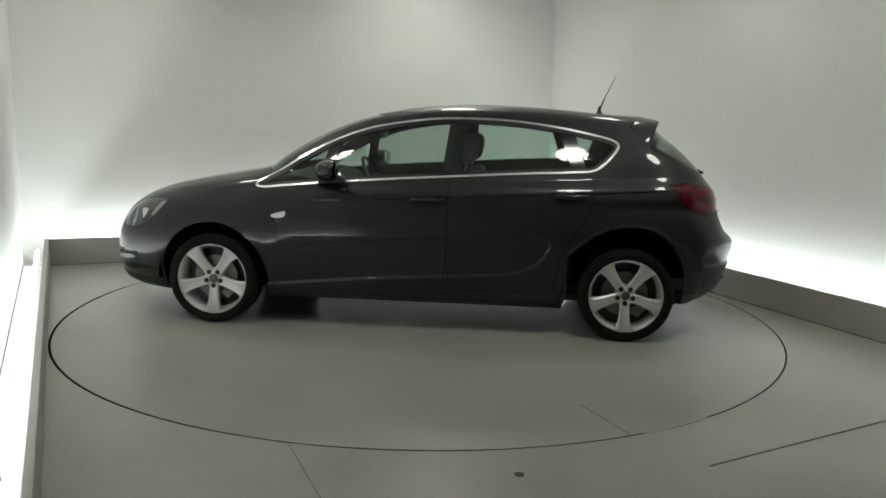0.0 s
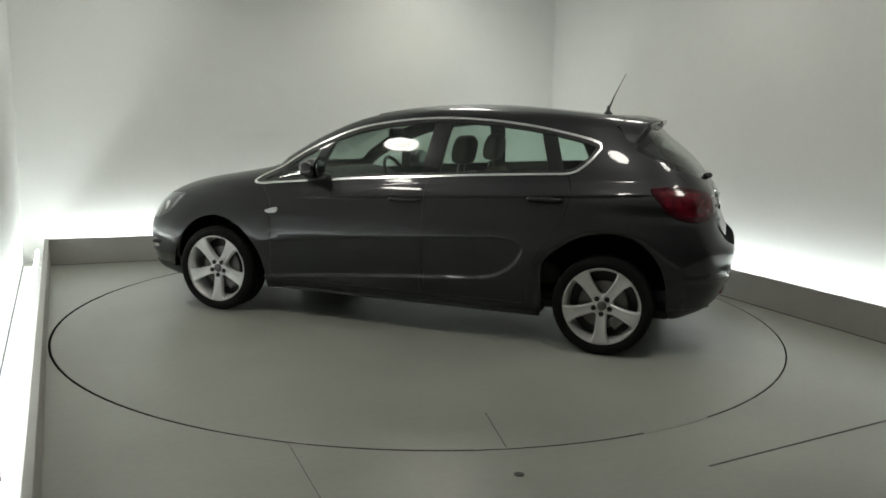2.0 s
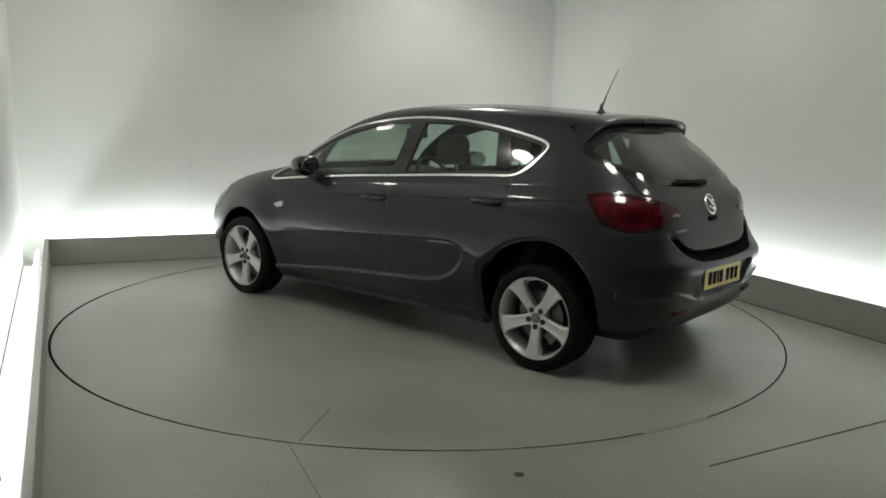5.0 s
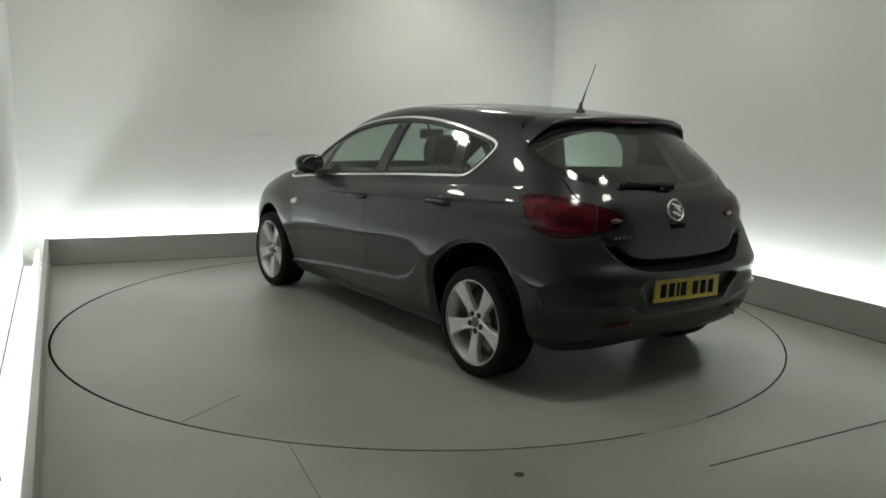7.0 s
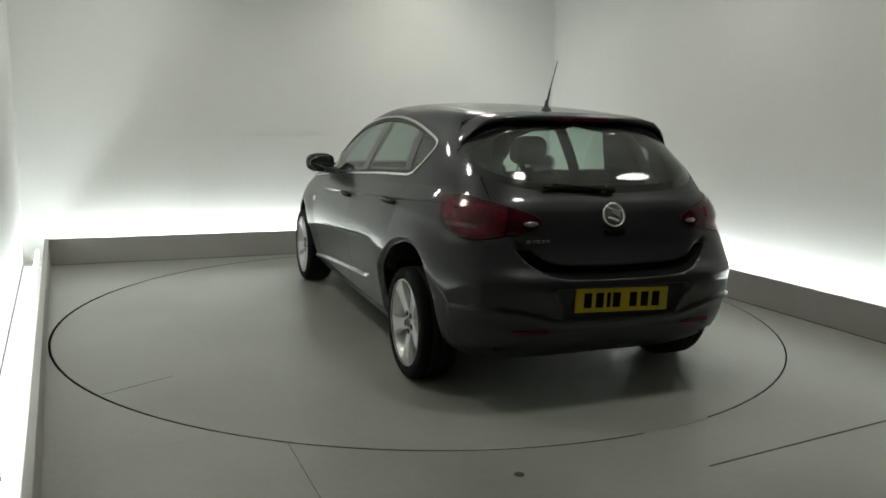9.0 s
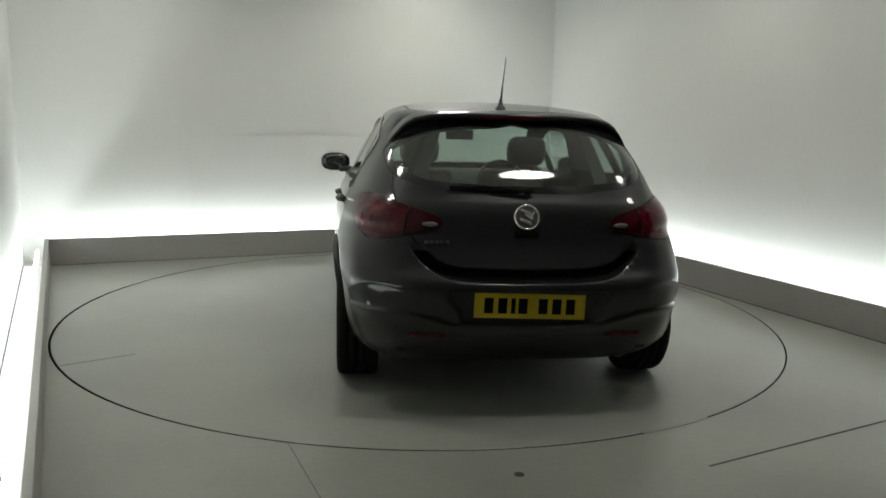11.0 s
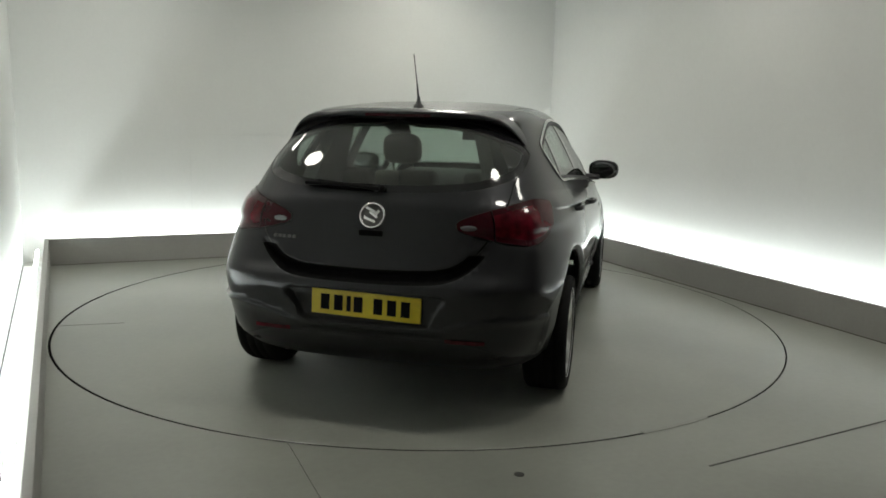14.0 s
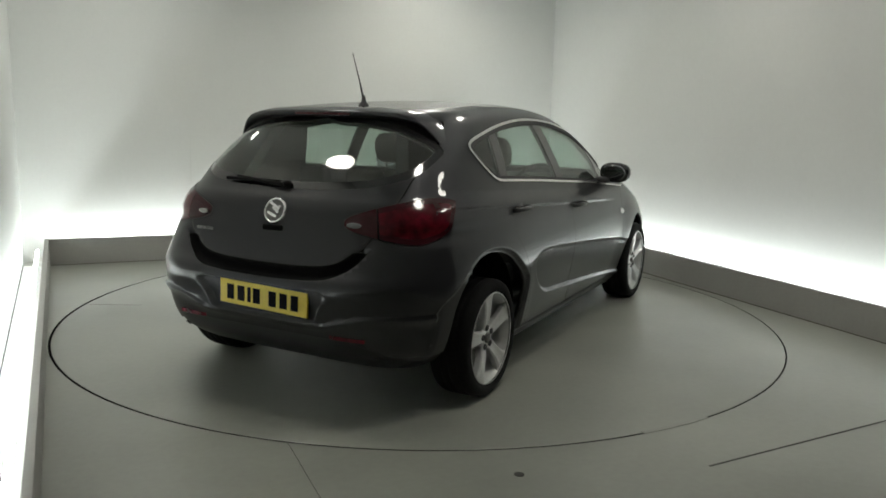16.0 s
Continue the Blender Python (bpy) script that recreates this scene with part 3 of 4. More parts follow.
def press(bm):
    """Crisp pressings: hollow doors, flared arches, shoulder line, bumper ledge, number plate bay."""
    bm.normal_update()
    verts = list(bm.verts)
    co = np.array([v.co[:] for v in verts])
    side = soft(0.60, 0.70, co[:, 1])
    # the hollow leans in towards its foot and comes out again at a sharp lower edge
    lean = np.clip((0.61 - 0.086 * co[:, 0] - co[:, 2]) / 0.256, 0, 1)
    dy = -(0.006 + 0.014 * lean) * soft(0.002, -0.014, f_hollow(co)) * soft(1.20, 1.05, co[:, 0])
    flare = f_flare(co)
    dy = dy - 0.013 * soft(0.002, -0.014, flare) * (1 - soft(-1.45, -1.70, co[:, 0]) * (0.5 + 0.5 * soft(0.52, 0.42, co[:, 2]))) + 0.005 * soft(0.10, 0.0, np.abs(flare)) * (flare > 0)
    r = np.hypot(co[:, 0] - AXLE, co[:, 2] - HUB)
    dy = dy + 0.018 * soft(0.60, 0.40, r)
    cr = f_crease(co)
    ridge = np.where(cr > 0, 1 - np.clip(cr / 0.075, 0, 1) ** 2, np.clip(1 + cr / 0.012, 0, 1))
    dy = dy + 0.012 * ridge * soft(0.80, 0.25, co[:, 0]) * soft(-1.66, -1.45, co[:, 0])
    bay = F_PB(co)
    dx = np.where(bay < -0.010, 0.032, 0.0)
    tg = f_tail(TAILGATE)(co)
    low = (co[:, 2] < 0.82) & (co[:, 0] < -1.3)
    dx = dx + np.where(low & (tg < 0.030), 0.040 * soft(-0.024, 0.0, tg) * soft(0.82, 0.72, co[:, 2]), 0.0)
    over, under = f_ledge(co), f_lower(co)
    back = np.clip(-over / np.maximum(under - over, 0.02), 0, 1)
    step = -(0.003 + 0.012 * back) * soft(0.002, -0.008, over) * soft(0.0, 0.012, under) - 0.017 * soft(0.002, -0.05, under)
    step = step * soft(0.0, 0.04, bay) * soft(-1.78, -1.83, co[:, 0])
    for v, a, b, c in zip(verts, dx, dy * side, step):
        n = Vector((v.normal.x, v.normal.y, 0)) if c else v.normal
        if c:
            # outward, whichever way the face was wound
            n = n.normalized() * (1 if n.x * (v.co.x + 1.3) + n.y * v.co.y > 0 else -1)
            v.co += Vector((n.x * c, n.y * c * min(v.co.y / 0.2, 1), 0))
        v.co.x += a
        v.co.y += b


def shift(fn, d):
    return lambda co: fn(co) - d


SEAM = 0.0028
F_WIN = f_side(WINDOWS)
F_FD, F_RD, F_HL = f_side(FRONT_DOOR), f_side(REAR_DOOR), f_side(HEAD_LAMP)
F_RG, F_TG, F_PB = f_glass, f_tail(TAILGATE), f_tail(PLATE_BAY)
F_HR, F_HS, F_HE = f_side(HEAD_REFLECTOR), f_side(HEAD_STRIP), f_side(HEAD_EDGE)
F_FOG, F_FT = f_side(FOG_RECESS), f_side(FOG_TRIM)
PILLARS = [("front_quarter_glass", lambda x, z: x - (0.605 - 0.25 * (z - 1.0)), 0.036),
           ("front_door_glass", lambda x, z: x - (-0.215 - 0.10 * (z - 1.0)), 0.058),
           ("rear_door_glass", lambda x, z: x - (-1.03 + 0.34 * (z - 1.06)), 0.046)]


def f_pillar(fn, off):
    def f(co):
        inside = F_WIN(co) < 0.02
        return np.where(inside, fn(co[:, 0], co[:, 2]) - off, 0.3)
    return f


def skin_classes():
    g = body_grid()
    bm = bmesh.new()
    rows, cols = g.shape[:2]
    vs = [[bm.verts.new(p) for p in row] for row in g.tolist()]
    for i in range(rows - 1):
        for j in range(cols - 1):
            bm.faces.new((vs[i][j], vs[i][j + 1], vs[i + 1][j + 1], vs[i + 1][j]))
    bm.faces.new(vs[-1])
    for v in bm.verts:
        if abs(v.co.y) < 1e-6:
            v.co.y = 0.0
    cut(bm, lambda co: f_arch(co, AXLE, 0.376))
    cut(bm, f_rear_arch)
    cut(bm, lambda co: f_arch(co, AXLE, 0.42))
    for fn in (f_hollow, f_flare):
        for d in (0.010, 0.002, -0.014, -0.024):
            cut(bm, shift(fn, d))
    for fn in (f_ledge, f_lower):
        for d in (0.013, 0.001, -0.009, -0.02):
            cut(bm, shift(fn, d))
    for d in (0.075, 0.04, 0.012, 0.0, -0.012, -0.02):
        cut(bm, shift(f_crease, d))
    cut(bm, F_PB)
    cut(bm, shift(F_PB, -0.012))
    cut(bm, lambda co: np.where((co[:, 2] < 0.8) & (co[:, 0] < -1.3), F_TG(co) + 0.024, 0.3))
    cut(bm, lambda co: np.where((co[:, 2] < 0.8) & (co[:, 0] < -1.3), F_TG(co) - 0.026, 0.3))
    cut(bm, lambda co: np.where((co[:, 2] < 0.8) & (co[:, 0] < -1.3), F_TG(co) - 0.034, 0.3))
    press(bm)
    for fn, d in ((F_RG, -0.035), (f_lamp, -0.022), (F_WIN, -0.024), (F_HR, 0.0), (F_HS, 0.0), (F_HE, 0.0), (F_FOG, 0.0), (F_FT, 0.0), (F_WIN, -0.0065), (F_WIN, 0.0065), (F_RG, 0.0), (f_screen, 0.0), (f_lamp, 0.0), (f_lamp, 0.004), (F_HL, 0.0), (F_HL, 0.004),
                  (F_FD, -SEAM), (F_FD, SEAM), (F_RD, -SEAM), (F_RD, SEAM), (F_TG, -0.004), (F_TG, 0.004), (f_hood, -SEAM), (f_hood, SEAM)):
        cut(bm, shift(fn, d))
    for edge in (0.500, 0.511):
        cut(bm, lambda co, edge=edge: np.where((co[:, 2] > 1.385) & (co[:, 0] > -1.25) & (co[:, 0] < 0.30), np.abs(co[:, 1]) - edge, 0.3))
    cut(bm, lambda co: np.where((f_lamp(co) < 0.01), round_tail(co) - 0.635, 0.3))
    cut(bm, lambda co: np.where((f_lamp(co) < 0.01), round_tail(co) - 0.628, 0.3))
    for name, fn, w in PILLARS:
        cut(bm, f_pillar(fn, w))
        cut(bm, f_pillar(fn, -w))
    cut(bm, lambda co: np.where(np.abs(co[:, 0]) < 1.1, co[:, 2] - 0.245, 0.3))
    cut(bm, lambda co: np.where(co[:, 0] < -1.3, co[:, 2] - 0.375 + 0.07 * soft(0.45, 0.7, co[:, 1]), 0.3))
    cut(bm, lambda co: np.where(co[:, 0] > 1.5, co[:, 2] - 0.26, 0.3))
    cut(bm, lambda co: np.where(co[:, 0] > 1.6, co[:, 2] - 0.345, 0.3))
    bm.normal_update()
    faces = list(bm.faces)
    c = np.array([f.calc_center_median()[:] for f in faces])
    x, y, z = c.T
    win, rg, ws, tl, hl = F_WIN(c), F_RG(c), f_screen(c), f_lamp(c), F_HL(c)
    fd, rd, tg, hd = F_FD(c), F_RD(c), F_TG(c), f_hood(c)
    kind = np.full(len(c), "body_shell", object)
    kind[(x > 1.56) & (z < 0.60)] = "front_bumper"
    kind[(x < -1.55) & (z < 0.70)] = "rear_bumper"
    kind[(x < -1.55) & (z < 0.375 - 0.07 * soft(0.45, 0.7, y))] = "rear_diffuser"
    kind[(x > 1.62) & (z < 0.345)] = "lower_bumper"
    kind[(x > 1.5) & (z < 0.26)] = "front_lip"
    kind[(np.abs(x) < 1.1) & (z < 0.245)] = "side_sill"
    # plate bay: black in place of body paint, standing for its shade
    kind[(F_PB(c) < 0)] = "plate_recess"
    kind[F_FOG(c) < 0] = "fog_lamp_recess"
    kind[F_FT(c) < 0] = "fog_lamp_trim"
    kind[(z > 1.39) & (x > -1.25) & (x < 0.3) & (y > 0.5) & (y < 0.511)] = "roof_ditch"
    kind[hd < -SEAM] = "bonnet"
    kind[np.abs(hd) < SEAM] = "bonnet_gap"
    kind[np.abs(tg) < 0.004] = "panel_gap"
    kind[tg < -0.004] = "tailgate"
    # strip at the tailgate's lower edge, coloured black to stand for shade
    kind[(tg > -0.024) & (tg < 0.034) & (z < 0.775) & (x < -1.3)] = "tailgate_edge_shade"
    kind[(rd < 0)] = "rear_door"
    kind[(fd < 0)] = "front_door"
    kind[(np.abs(fd) < SEAM) | (np.abs(rd) < SEAM)] = "door_gap"
    kind[hl < 0.004] = "door_gap"
    kind[hl < 0] = "headlamp"
    kind[(hl < 0) & (F_HR(c) < 0)] = "headlamp_reflector"
    kind[(hl < 0) & (F_HS(c) < 0)] = "headlamp_strip"
    kind[(hl < 0) & (F_HE(c) < 0)] = "headlamp_edge"
    kind[tl < 0.004] = "door_gap"
    rt = round_tail(c)
    kind[tl < 0] = "tail_lamp"
    kind[(tl < 0) & (rt < 0.628)] = "tailgate_lamp"
    kind[(tl < -0.022)] = "lamp_lens"
    kind[(tl < -0.022) & (rt < 0.628)] = "inner_lamp_lens"
    kind[(tl < 0) & (np.abs(rt - 0.6315) < 0.0036)] = "door_gap"
    kind[ws < 0] = "windscreen"
    kind[rg < 0] = "rear_window_border"
    kind[rg < -0.035] = "rear_window"
    kind[np.abs(win) < 0.0065] = "chrome_trim"
    kind[win < -0.0065] = "window_seal"
    inner = win < -0.024
    kind[inner] = "rear_quarter_glass"
    for name, fn, w in PILLARS[::-1]:
        kind[inner & (fn(x, z) > 0)] = name
    for name, fn, w in PILLARS:
        kind[inner & (np.abs(fn(x, z)) < w)] = "pillar_trim"
    kind[(f_arch(c, AXLE, 0.376) < 0) | (f_rear_arch(c) < 0)] = ""
    return bm, faces, kind


CENTRE = {"body_shell", "front_bumper", "rear_bumper", "rear_diffuser", "front_lip", "bonnet", "tailgate", "windscreen", "rear_window", "rear_window_border", "plate_recess", "tailgate_edge_shade", "lower_bumper"}
SKIN = {"body_shell": (M_PAINT, ""), "front_bumper": (M_PAINT, ""), "rear_bumper": (M_PAINT, ""), "rear_diffuser": (M_BLACK, "black plastic lower rear valance"),
        "front_lip": (M_BLACK, "black plastic lower lip"), "bonnet": (M_PAINT, ""), "bonnet_gap": (M_GAP, "dark shut line"), "panel_gap": (M_GAP, "dark shut line"), "tailgate": (M_PAINT, ""),
        "windscreen": (M_GLASS, "tinted windscreen"), "rear_window": (M_REARGLASS, "tinted rear window"), "rear_door": (M_PAINT, ""), "front_door": (M_PAINT, ""),
        "lower_bumper": (M_GLOSSBLACK, "dark lower front bumper"),
        "rear_window_border": (M_GLOSSBLACK, "black glass border"), "plate_recess": (M_BLACK, "number plate recess, coloured black for its shade"), "tailgate_edge_shade": (M_GAP, "tailgate's inward lower edge, coloured black for its shade"),
        "fog_lamp_recess": (M_GLOSSBLACK, "black fog lamp recess"), "fog_lamp_trim": (M_CHROME, "chrome fog lamp trim"), "roof_ditch": (M_BLACK, "dark roof moulding"),
        "tailgate_lamp": (M_REDDARK, "dark red lamp on the tailgate"), "lamp_lens": (M_RED, "red brake lamp lens"), "inner_lamp_lens": (M_REDDARK, "dark red lamp lens"),
        "door_gap": (M_GAP, "dark shut lines"), "headlamp": (M_HEAD, "dark headlamp with bright reflectors"), "headlamp_reflector": (M_CHROME, "bright reflector"), "headlamp_strip": (M_CLEAR, "silver lamp bezel"),
        "headlamp_edge": (M_CLEAR, "silver lamp edge"), "window_seal": (M_BLACK, "black rubber window seal"), "tail_lamp": (M_REDDARK, "dark red tail lamp cluster"),
        "chrome_trim": (M_CHROME, "bright chrome window surround"), "pillar_trim": (M_GLOSSBLACK, "gloss black window pillar"), "side_sill": (M_BLACK, "dark sill"),
        "front_quarter_glass": (M_GLASS, "tinted glass"), "front_door_glass": (M_GLASS, "tinted glass"), "rear_door_glass": (M_GLASS, "tinted glass"), "rear_quarter_glass": (M_GLASS, "tinted glass")}
PROUD = {"chrome_trim": 0.006, "tail_lamp": 0.005, "tailgate_lamp": 0.005, "lamp_lens": 0.007, "inner_lamp_lens": 0.007, "tailgate_edge_shade": -0.002, "fog_lamp_recess": -0.02, "fog_lamp_trim": 0.003, "roof_ditch": -0.004, "rear_window_border": -0.004, "headlamp": 0.003, "headlamp_reflector": 0.006, "headlamp_strip": 0.005, "headlamp_edge": 0.005, "window_seal": 0.001, "panel_gap": -0.012, "bonnet_gap": -0.008, "door_gap": -0.010, "pillar_trim": -0.003, "side_sill": -0.006,
         "rear_diffuser": -0.008, "front_lip": -0.006, "lower_bumper": -0.010}
THIN = {"front_quarter_glass", "front_door_glass", "rear_door_glass", "rear_quarter_glass", "windscreen", "rear_window"}
UNDER = {"headlamp_reflector": "headlamp", "headlamp_strip": "headlamp", "headlamp_edge": "headlamp", "lamp_lens": "tail_lamp", "inner_lamp_lens": "tailgate_lamp", "tailgate_lamp": "tailgate", "rear_window": "tailgate", "rear_window_border": "tailgate",
         "front_quarter_glass": "", "fog_lamp_trim": "", "plate_recess": "rear_bumper"}


def skin_part(name, faces, sides, parent):
    """One panel of the skin, with an inner lining face behind it; sides: +1 left, -1 right."""
    mat, label = SKIN[name]
    proud = PROUD.get(name, 0.0)
    if name in THIN:
        proud = -0.005
    verts, index, normals, polys, mats = [], {}, [], [], []
    deep = 0.004 if name in THIN else 0.022
    for s in sides:
        for f in faces:
            loop = []
            for v in f.verts:
                key = (v.index, 0 if v.co.y == 0 else s)
                if key not in index:
                    index[key] = len(verts)
                    n = v.normal.copy()
                    if v.co.y == 0:
                        n.y = 0
                        n.normalize()
                    p = v.co + n * proud
                    verts.append(Vector((p.x, s * p.y, p.z)))
                    normals.append(Vector((n.x, s * n.y, n.z)))
                loop.append(index[key])
            polys.append(loop if s > 0 else loop[::-1])
    n_out = len(verts)
    if name not in THIN:
        edges = {}
        for loop in polys:
            for a, b in zip(loop, loop[1:] + loop[:1]):
                edges[(a, b)] = True
        rim = [(a, b) for a, b in edges if (b, a) not in edges]
        inner = [[i + n_out for i in loop][::-1] for loop in polys]
        count = len(polys)
        verts += [v - n * deep for v, n in zip(verts, normals)]
        normals = normals + [-n for n in normals]
        polys = polys + inner + [[b, a, a + n_out, b + n_out] for a, b in rim]
        mats = [0] * count + [1] * (len(polys) - count)
    me = bpy.data.meshes.new(name)
    me.from_pydata([v[:] for v in verts], [], polys)
    me.materials.append(mat)
    me.materials.append(M_LINING)
    if mats:
        me.polygons.foreach_set("material_index", mats)
    me.polygons.foreach_set("use_smooth", [True] * len(me.polygons))
    me.update()
    me.normals_split_custom_set_from_vertices([n[:] for n in normals])
    ob = new(name, me)
    ob.parent = parent
    if label:
        tagged(ob, label)
    return ob


def islands(chosen):
    """Groups of faces that hang together."""
    left, out = set(chosen), []
    while left:
        todo = [left.pop()]
        group = list(todo)
        while todo:
            for e in todo.pop().edges:
                for f in e.link_faces:
                    if f in left:
                        left.discard(f)
                        group.append(f)
                        todo.append(f)
        out.append(group)
    return out


def build_skin(car):
    bm, faces, kind = skin_classes()
    bm.verts.index_update()
    made = {}
    for name in SKIN:
        chosen = [f for f, k in zip(faces, kind) if k == name]
        if not chosen:
            continue
        if name in CENTRE:
            made[name] = [skin_part(name, chosen, (1, -1), car)]
        elif name in ("pillar_trim", "door_gap", "panel_gap", "bonnet_gap"):
            made[name] = [skin_part(name, g, (s,), car) for g in islands(chosen) if len(g) > 6 for s in (1, -1)]
        else:
            made[name] = [skin_part(name, chosen, (1,), car), skin_part(name, chosen, (-1,), car)]
    for name, owner in UNDER.items():
        if owner and name in made:
            for i, ob in enumerate(made[name]):
                ob.parent = made[owner][min(i, len(made[owner]) - 1)]
    bm.free()
    return made


def build_wheel(car, x, side, spin):
    """A wheel at its hub; the outer face looks along +y before it is turned to its side."""
    y = side * (0.806 if x > 0 else 0.777)
    m = pose(x, y, HUB, 0, 0, 0 if side > 0 else 180) @ Matrix.Rotation(math.radians(spin), 4, "Y")
    wheel = part("wheel", lathe(bmesh.new(), [(0.226, 0.100), (0.231, 0.102), (0.233, 0.097), (0.226, 0.088), (0.216, 0.075), (0.205, 0.03), (0.205, -0.08), (0.232, -0.1)], 56), M_ALLOY, car,
                 "five-spoke silver alloy wheel", smooth=True)
    wheel.matrix_basis = m
    tyre = [(0.228, 0.094), (0.240, 0.104), (0.256, 0.108), (0.276, 0.105), (0.290, 0.096), (0.2965, 0.080), (0.298, 0.05), (0.2935, 0.047), (0.2935, 0.041), (0.298, 0.038), (0.298, 0.004), (0.2935, 0.002),
            (0.2935, -0.004), (0.298, -0.006), (0.298, -0.038), (0.2935, -0.041), (0.2935, -0.047), (0.298, -0.05), (0.2965, -0.08), (0.290, -0.096), (0.27, -0.107), (0.24, -0.104), (0.228, -0.094)]
    part("tyre", lathe(bmesh.new(), tyre, 72), M_TYRE, wheel, "black rubber tyre", smooth=True)
    # spokes
    for k in range(5):
        bm = bmesh.new()
        stations = [(0.030, 0.034, 0.072), (0.065, 0.030, 0.076), (0.11, 0.031, 0.084), (0.16, 0.036, 0.090), (0.20, 0.046, 0.093), (0.226, 0.064, 0.094)]
        rings = []
        for r, half, out in stations:
            ring = [(-half, out - 0.034), (-half, out - 0.006), (-half * 0.75, out), (-half * 0.25, out - 0.003), (half * 0.25, out - 0.003), (half * 0.75, out), (half, out - 0.006), (half, out - 0.034)]
            rings.append([bm.verts.new((px, py, math.sqrt(max(r * r - px * px, 0.0004)) if r > 0.2 else r)) for px, py in ring])
        for a, b in zip(rings, rings[1:]):
            for i in range(8):
                bm.faces.new((a[i], a[(i + 1) % 8], b[(i + 1) % 8], b[i]))
        bm.faces.new(rings[0])
        bm.faces.new(rings[-1][::-1])
        bmesh.ops.recalc_face_normals(bm, faces=bm.faces)
        bmesh.ops.transform(bm, matrix=Matrix.Rotation(2 * math.pi * k / 5, 4, "Y"), verts=bm.verts)
        part("spoke", bm, M_ALLOY, wheel)
    bm = lathe(bmesh.new(), [(0, 0.074), (0.055, 0.072), (0.066, 0.062), (0.068, 0.02)], 32)
    part("hub", bm, M_ALLOY, wheel, smooth=True)
    bm = lathe(bmesh.new(), [(0, 0.084), (0.020, 0.083), (0.027, 0.080), (0.029, 0.070)], 24)
    part("centre_cap", bm, M_STEEL, wheel, "plain grey centre cap", smooth=True)
    for k in range(5):
        a = 2 * math.pi * k / 5
        bm = lathe(bmesh.new(), [(0, 0.066), (0.0155, 0.066), (0.016, 0.0775), (0.012, 0.078), (0.011, 0.0765), (0, 0.0765)], 12, pose(0.050 * math.sin(a), 0.0, 0.050 * math.cos(a)))
        part("wheel_bolt", bm, M_BLACK, wheel, "dark bolt")
    part("brake_disc", lathe(bmesh.new(), [(0.05, 0.022), (0.145, 0.022), (0.147, 0.018), (0.147, -0.002), (0.05, -0.002)], 40), M_STEEL, wheel, "worn steel brake disc", smooth=False)
    part("backing_plate", lathe(bmesh.new(), [(0.0, -0.02), (0.206, -0.02), (0.206, -0.03), (0, -0.03)], 40), M_BLACK, wheel)
    bm = boxed(-0.05, 0.05, -0.01, 0.05, 0.085, 0.165, 0.012)
    bmesh.ops.transform(bm, matrix=Matrix.Rotation(0.8, 4, "Y"), verts=bm.verts)
    part("brake_caliper", bm, M_STEEL, wheel, "dull metal caliper")
    return wheel


def build_underbody(car):
    part("underbody", boxed(-1.72, 1.9, -0.60, 0.60, 0.19, 0.26, 0.02), M_BLACK, car, "black underbody tray")
    for side in (1, -1):
        for at, radius, rim, low, span in ((AXLE, 0.386, 0.845, -4, 188), (-AXLE, 0.446, 0.80, 4, 166)):
            bm = bmesh.new()
            rings = []
            for i in range(25):
                a = math.radians(low + span * i / 24)
                p = (at + radius * math.cos(a), HUB + radius * math.sin(a))
                rings.append([bm.verts.new((p[0], side * yy, p[1])) for yy in (rim, 0.58)])
            for a, b in zip(rings, rings[1:]):
                bm.faces.new((a[0], a[1], b[1], b[0]))
            bm.faces.new([r[1] for r in rings])
            part("wheel_arch_liner", bm, M_GAP, car)
        part("sill_plate", boxed(-0.95, 0.95, side * 0.58 if side > 0 else -0.80, 0.80 if side > 0 else -0.58, 0.18, 0.24, 0.01), M_BLACK, car)
    tube_bm = tube(bmesh.new(), [(-1.2, 0.38, 0.235), (-1.75, 0.42, 0.25), (-1.88, 0.43, 0.255)], 0.022, 12)
    part("exhaust_pipe", tube_bm, M_STEEL, car, "dull steel exhaust tip")


def rounded_slab(bm, outline, thick, m, bevel=0.01):
    prism(bm, outline, -thick / 2, thick / 2)
    es = [e for e in bm.edges if abs(e.verts[0].co.y - e.verts[1].co.y) < 1e-6]
    bmesh.ops.bevel(bm, geom=es, offset=bevel, segments=3, affect="EDGES", profile=0.5)
    bmesh.ops.transform(bm, matrix=m, verts=bm.verts)
    return bm


def round_off(bm, y, z, high):
    """Draw a cushion in towards its top and bottom."""
    for v in bm.verts:
        k = min(abs(v.co.z - z) / high, 1.0)
        v.co.y = y + (v.co.y - y) * (1 - 0.34 * k ** 3)


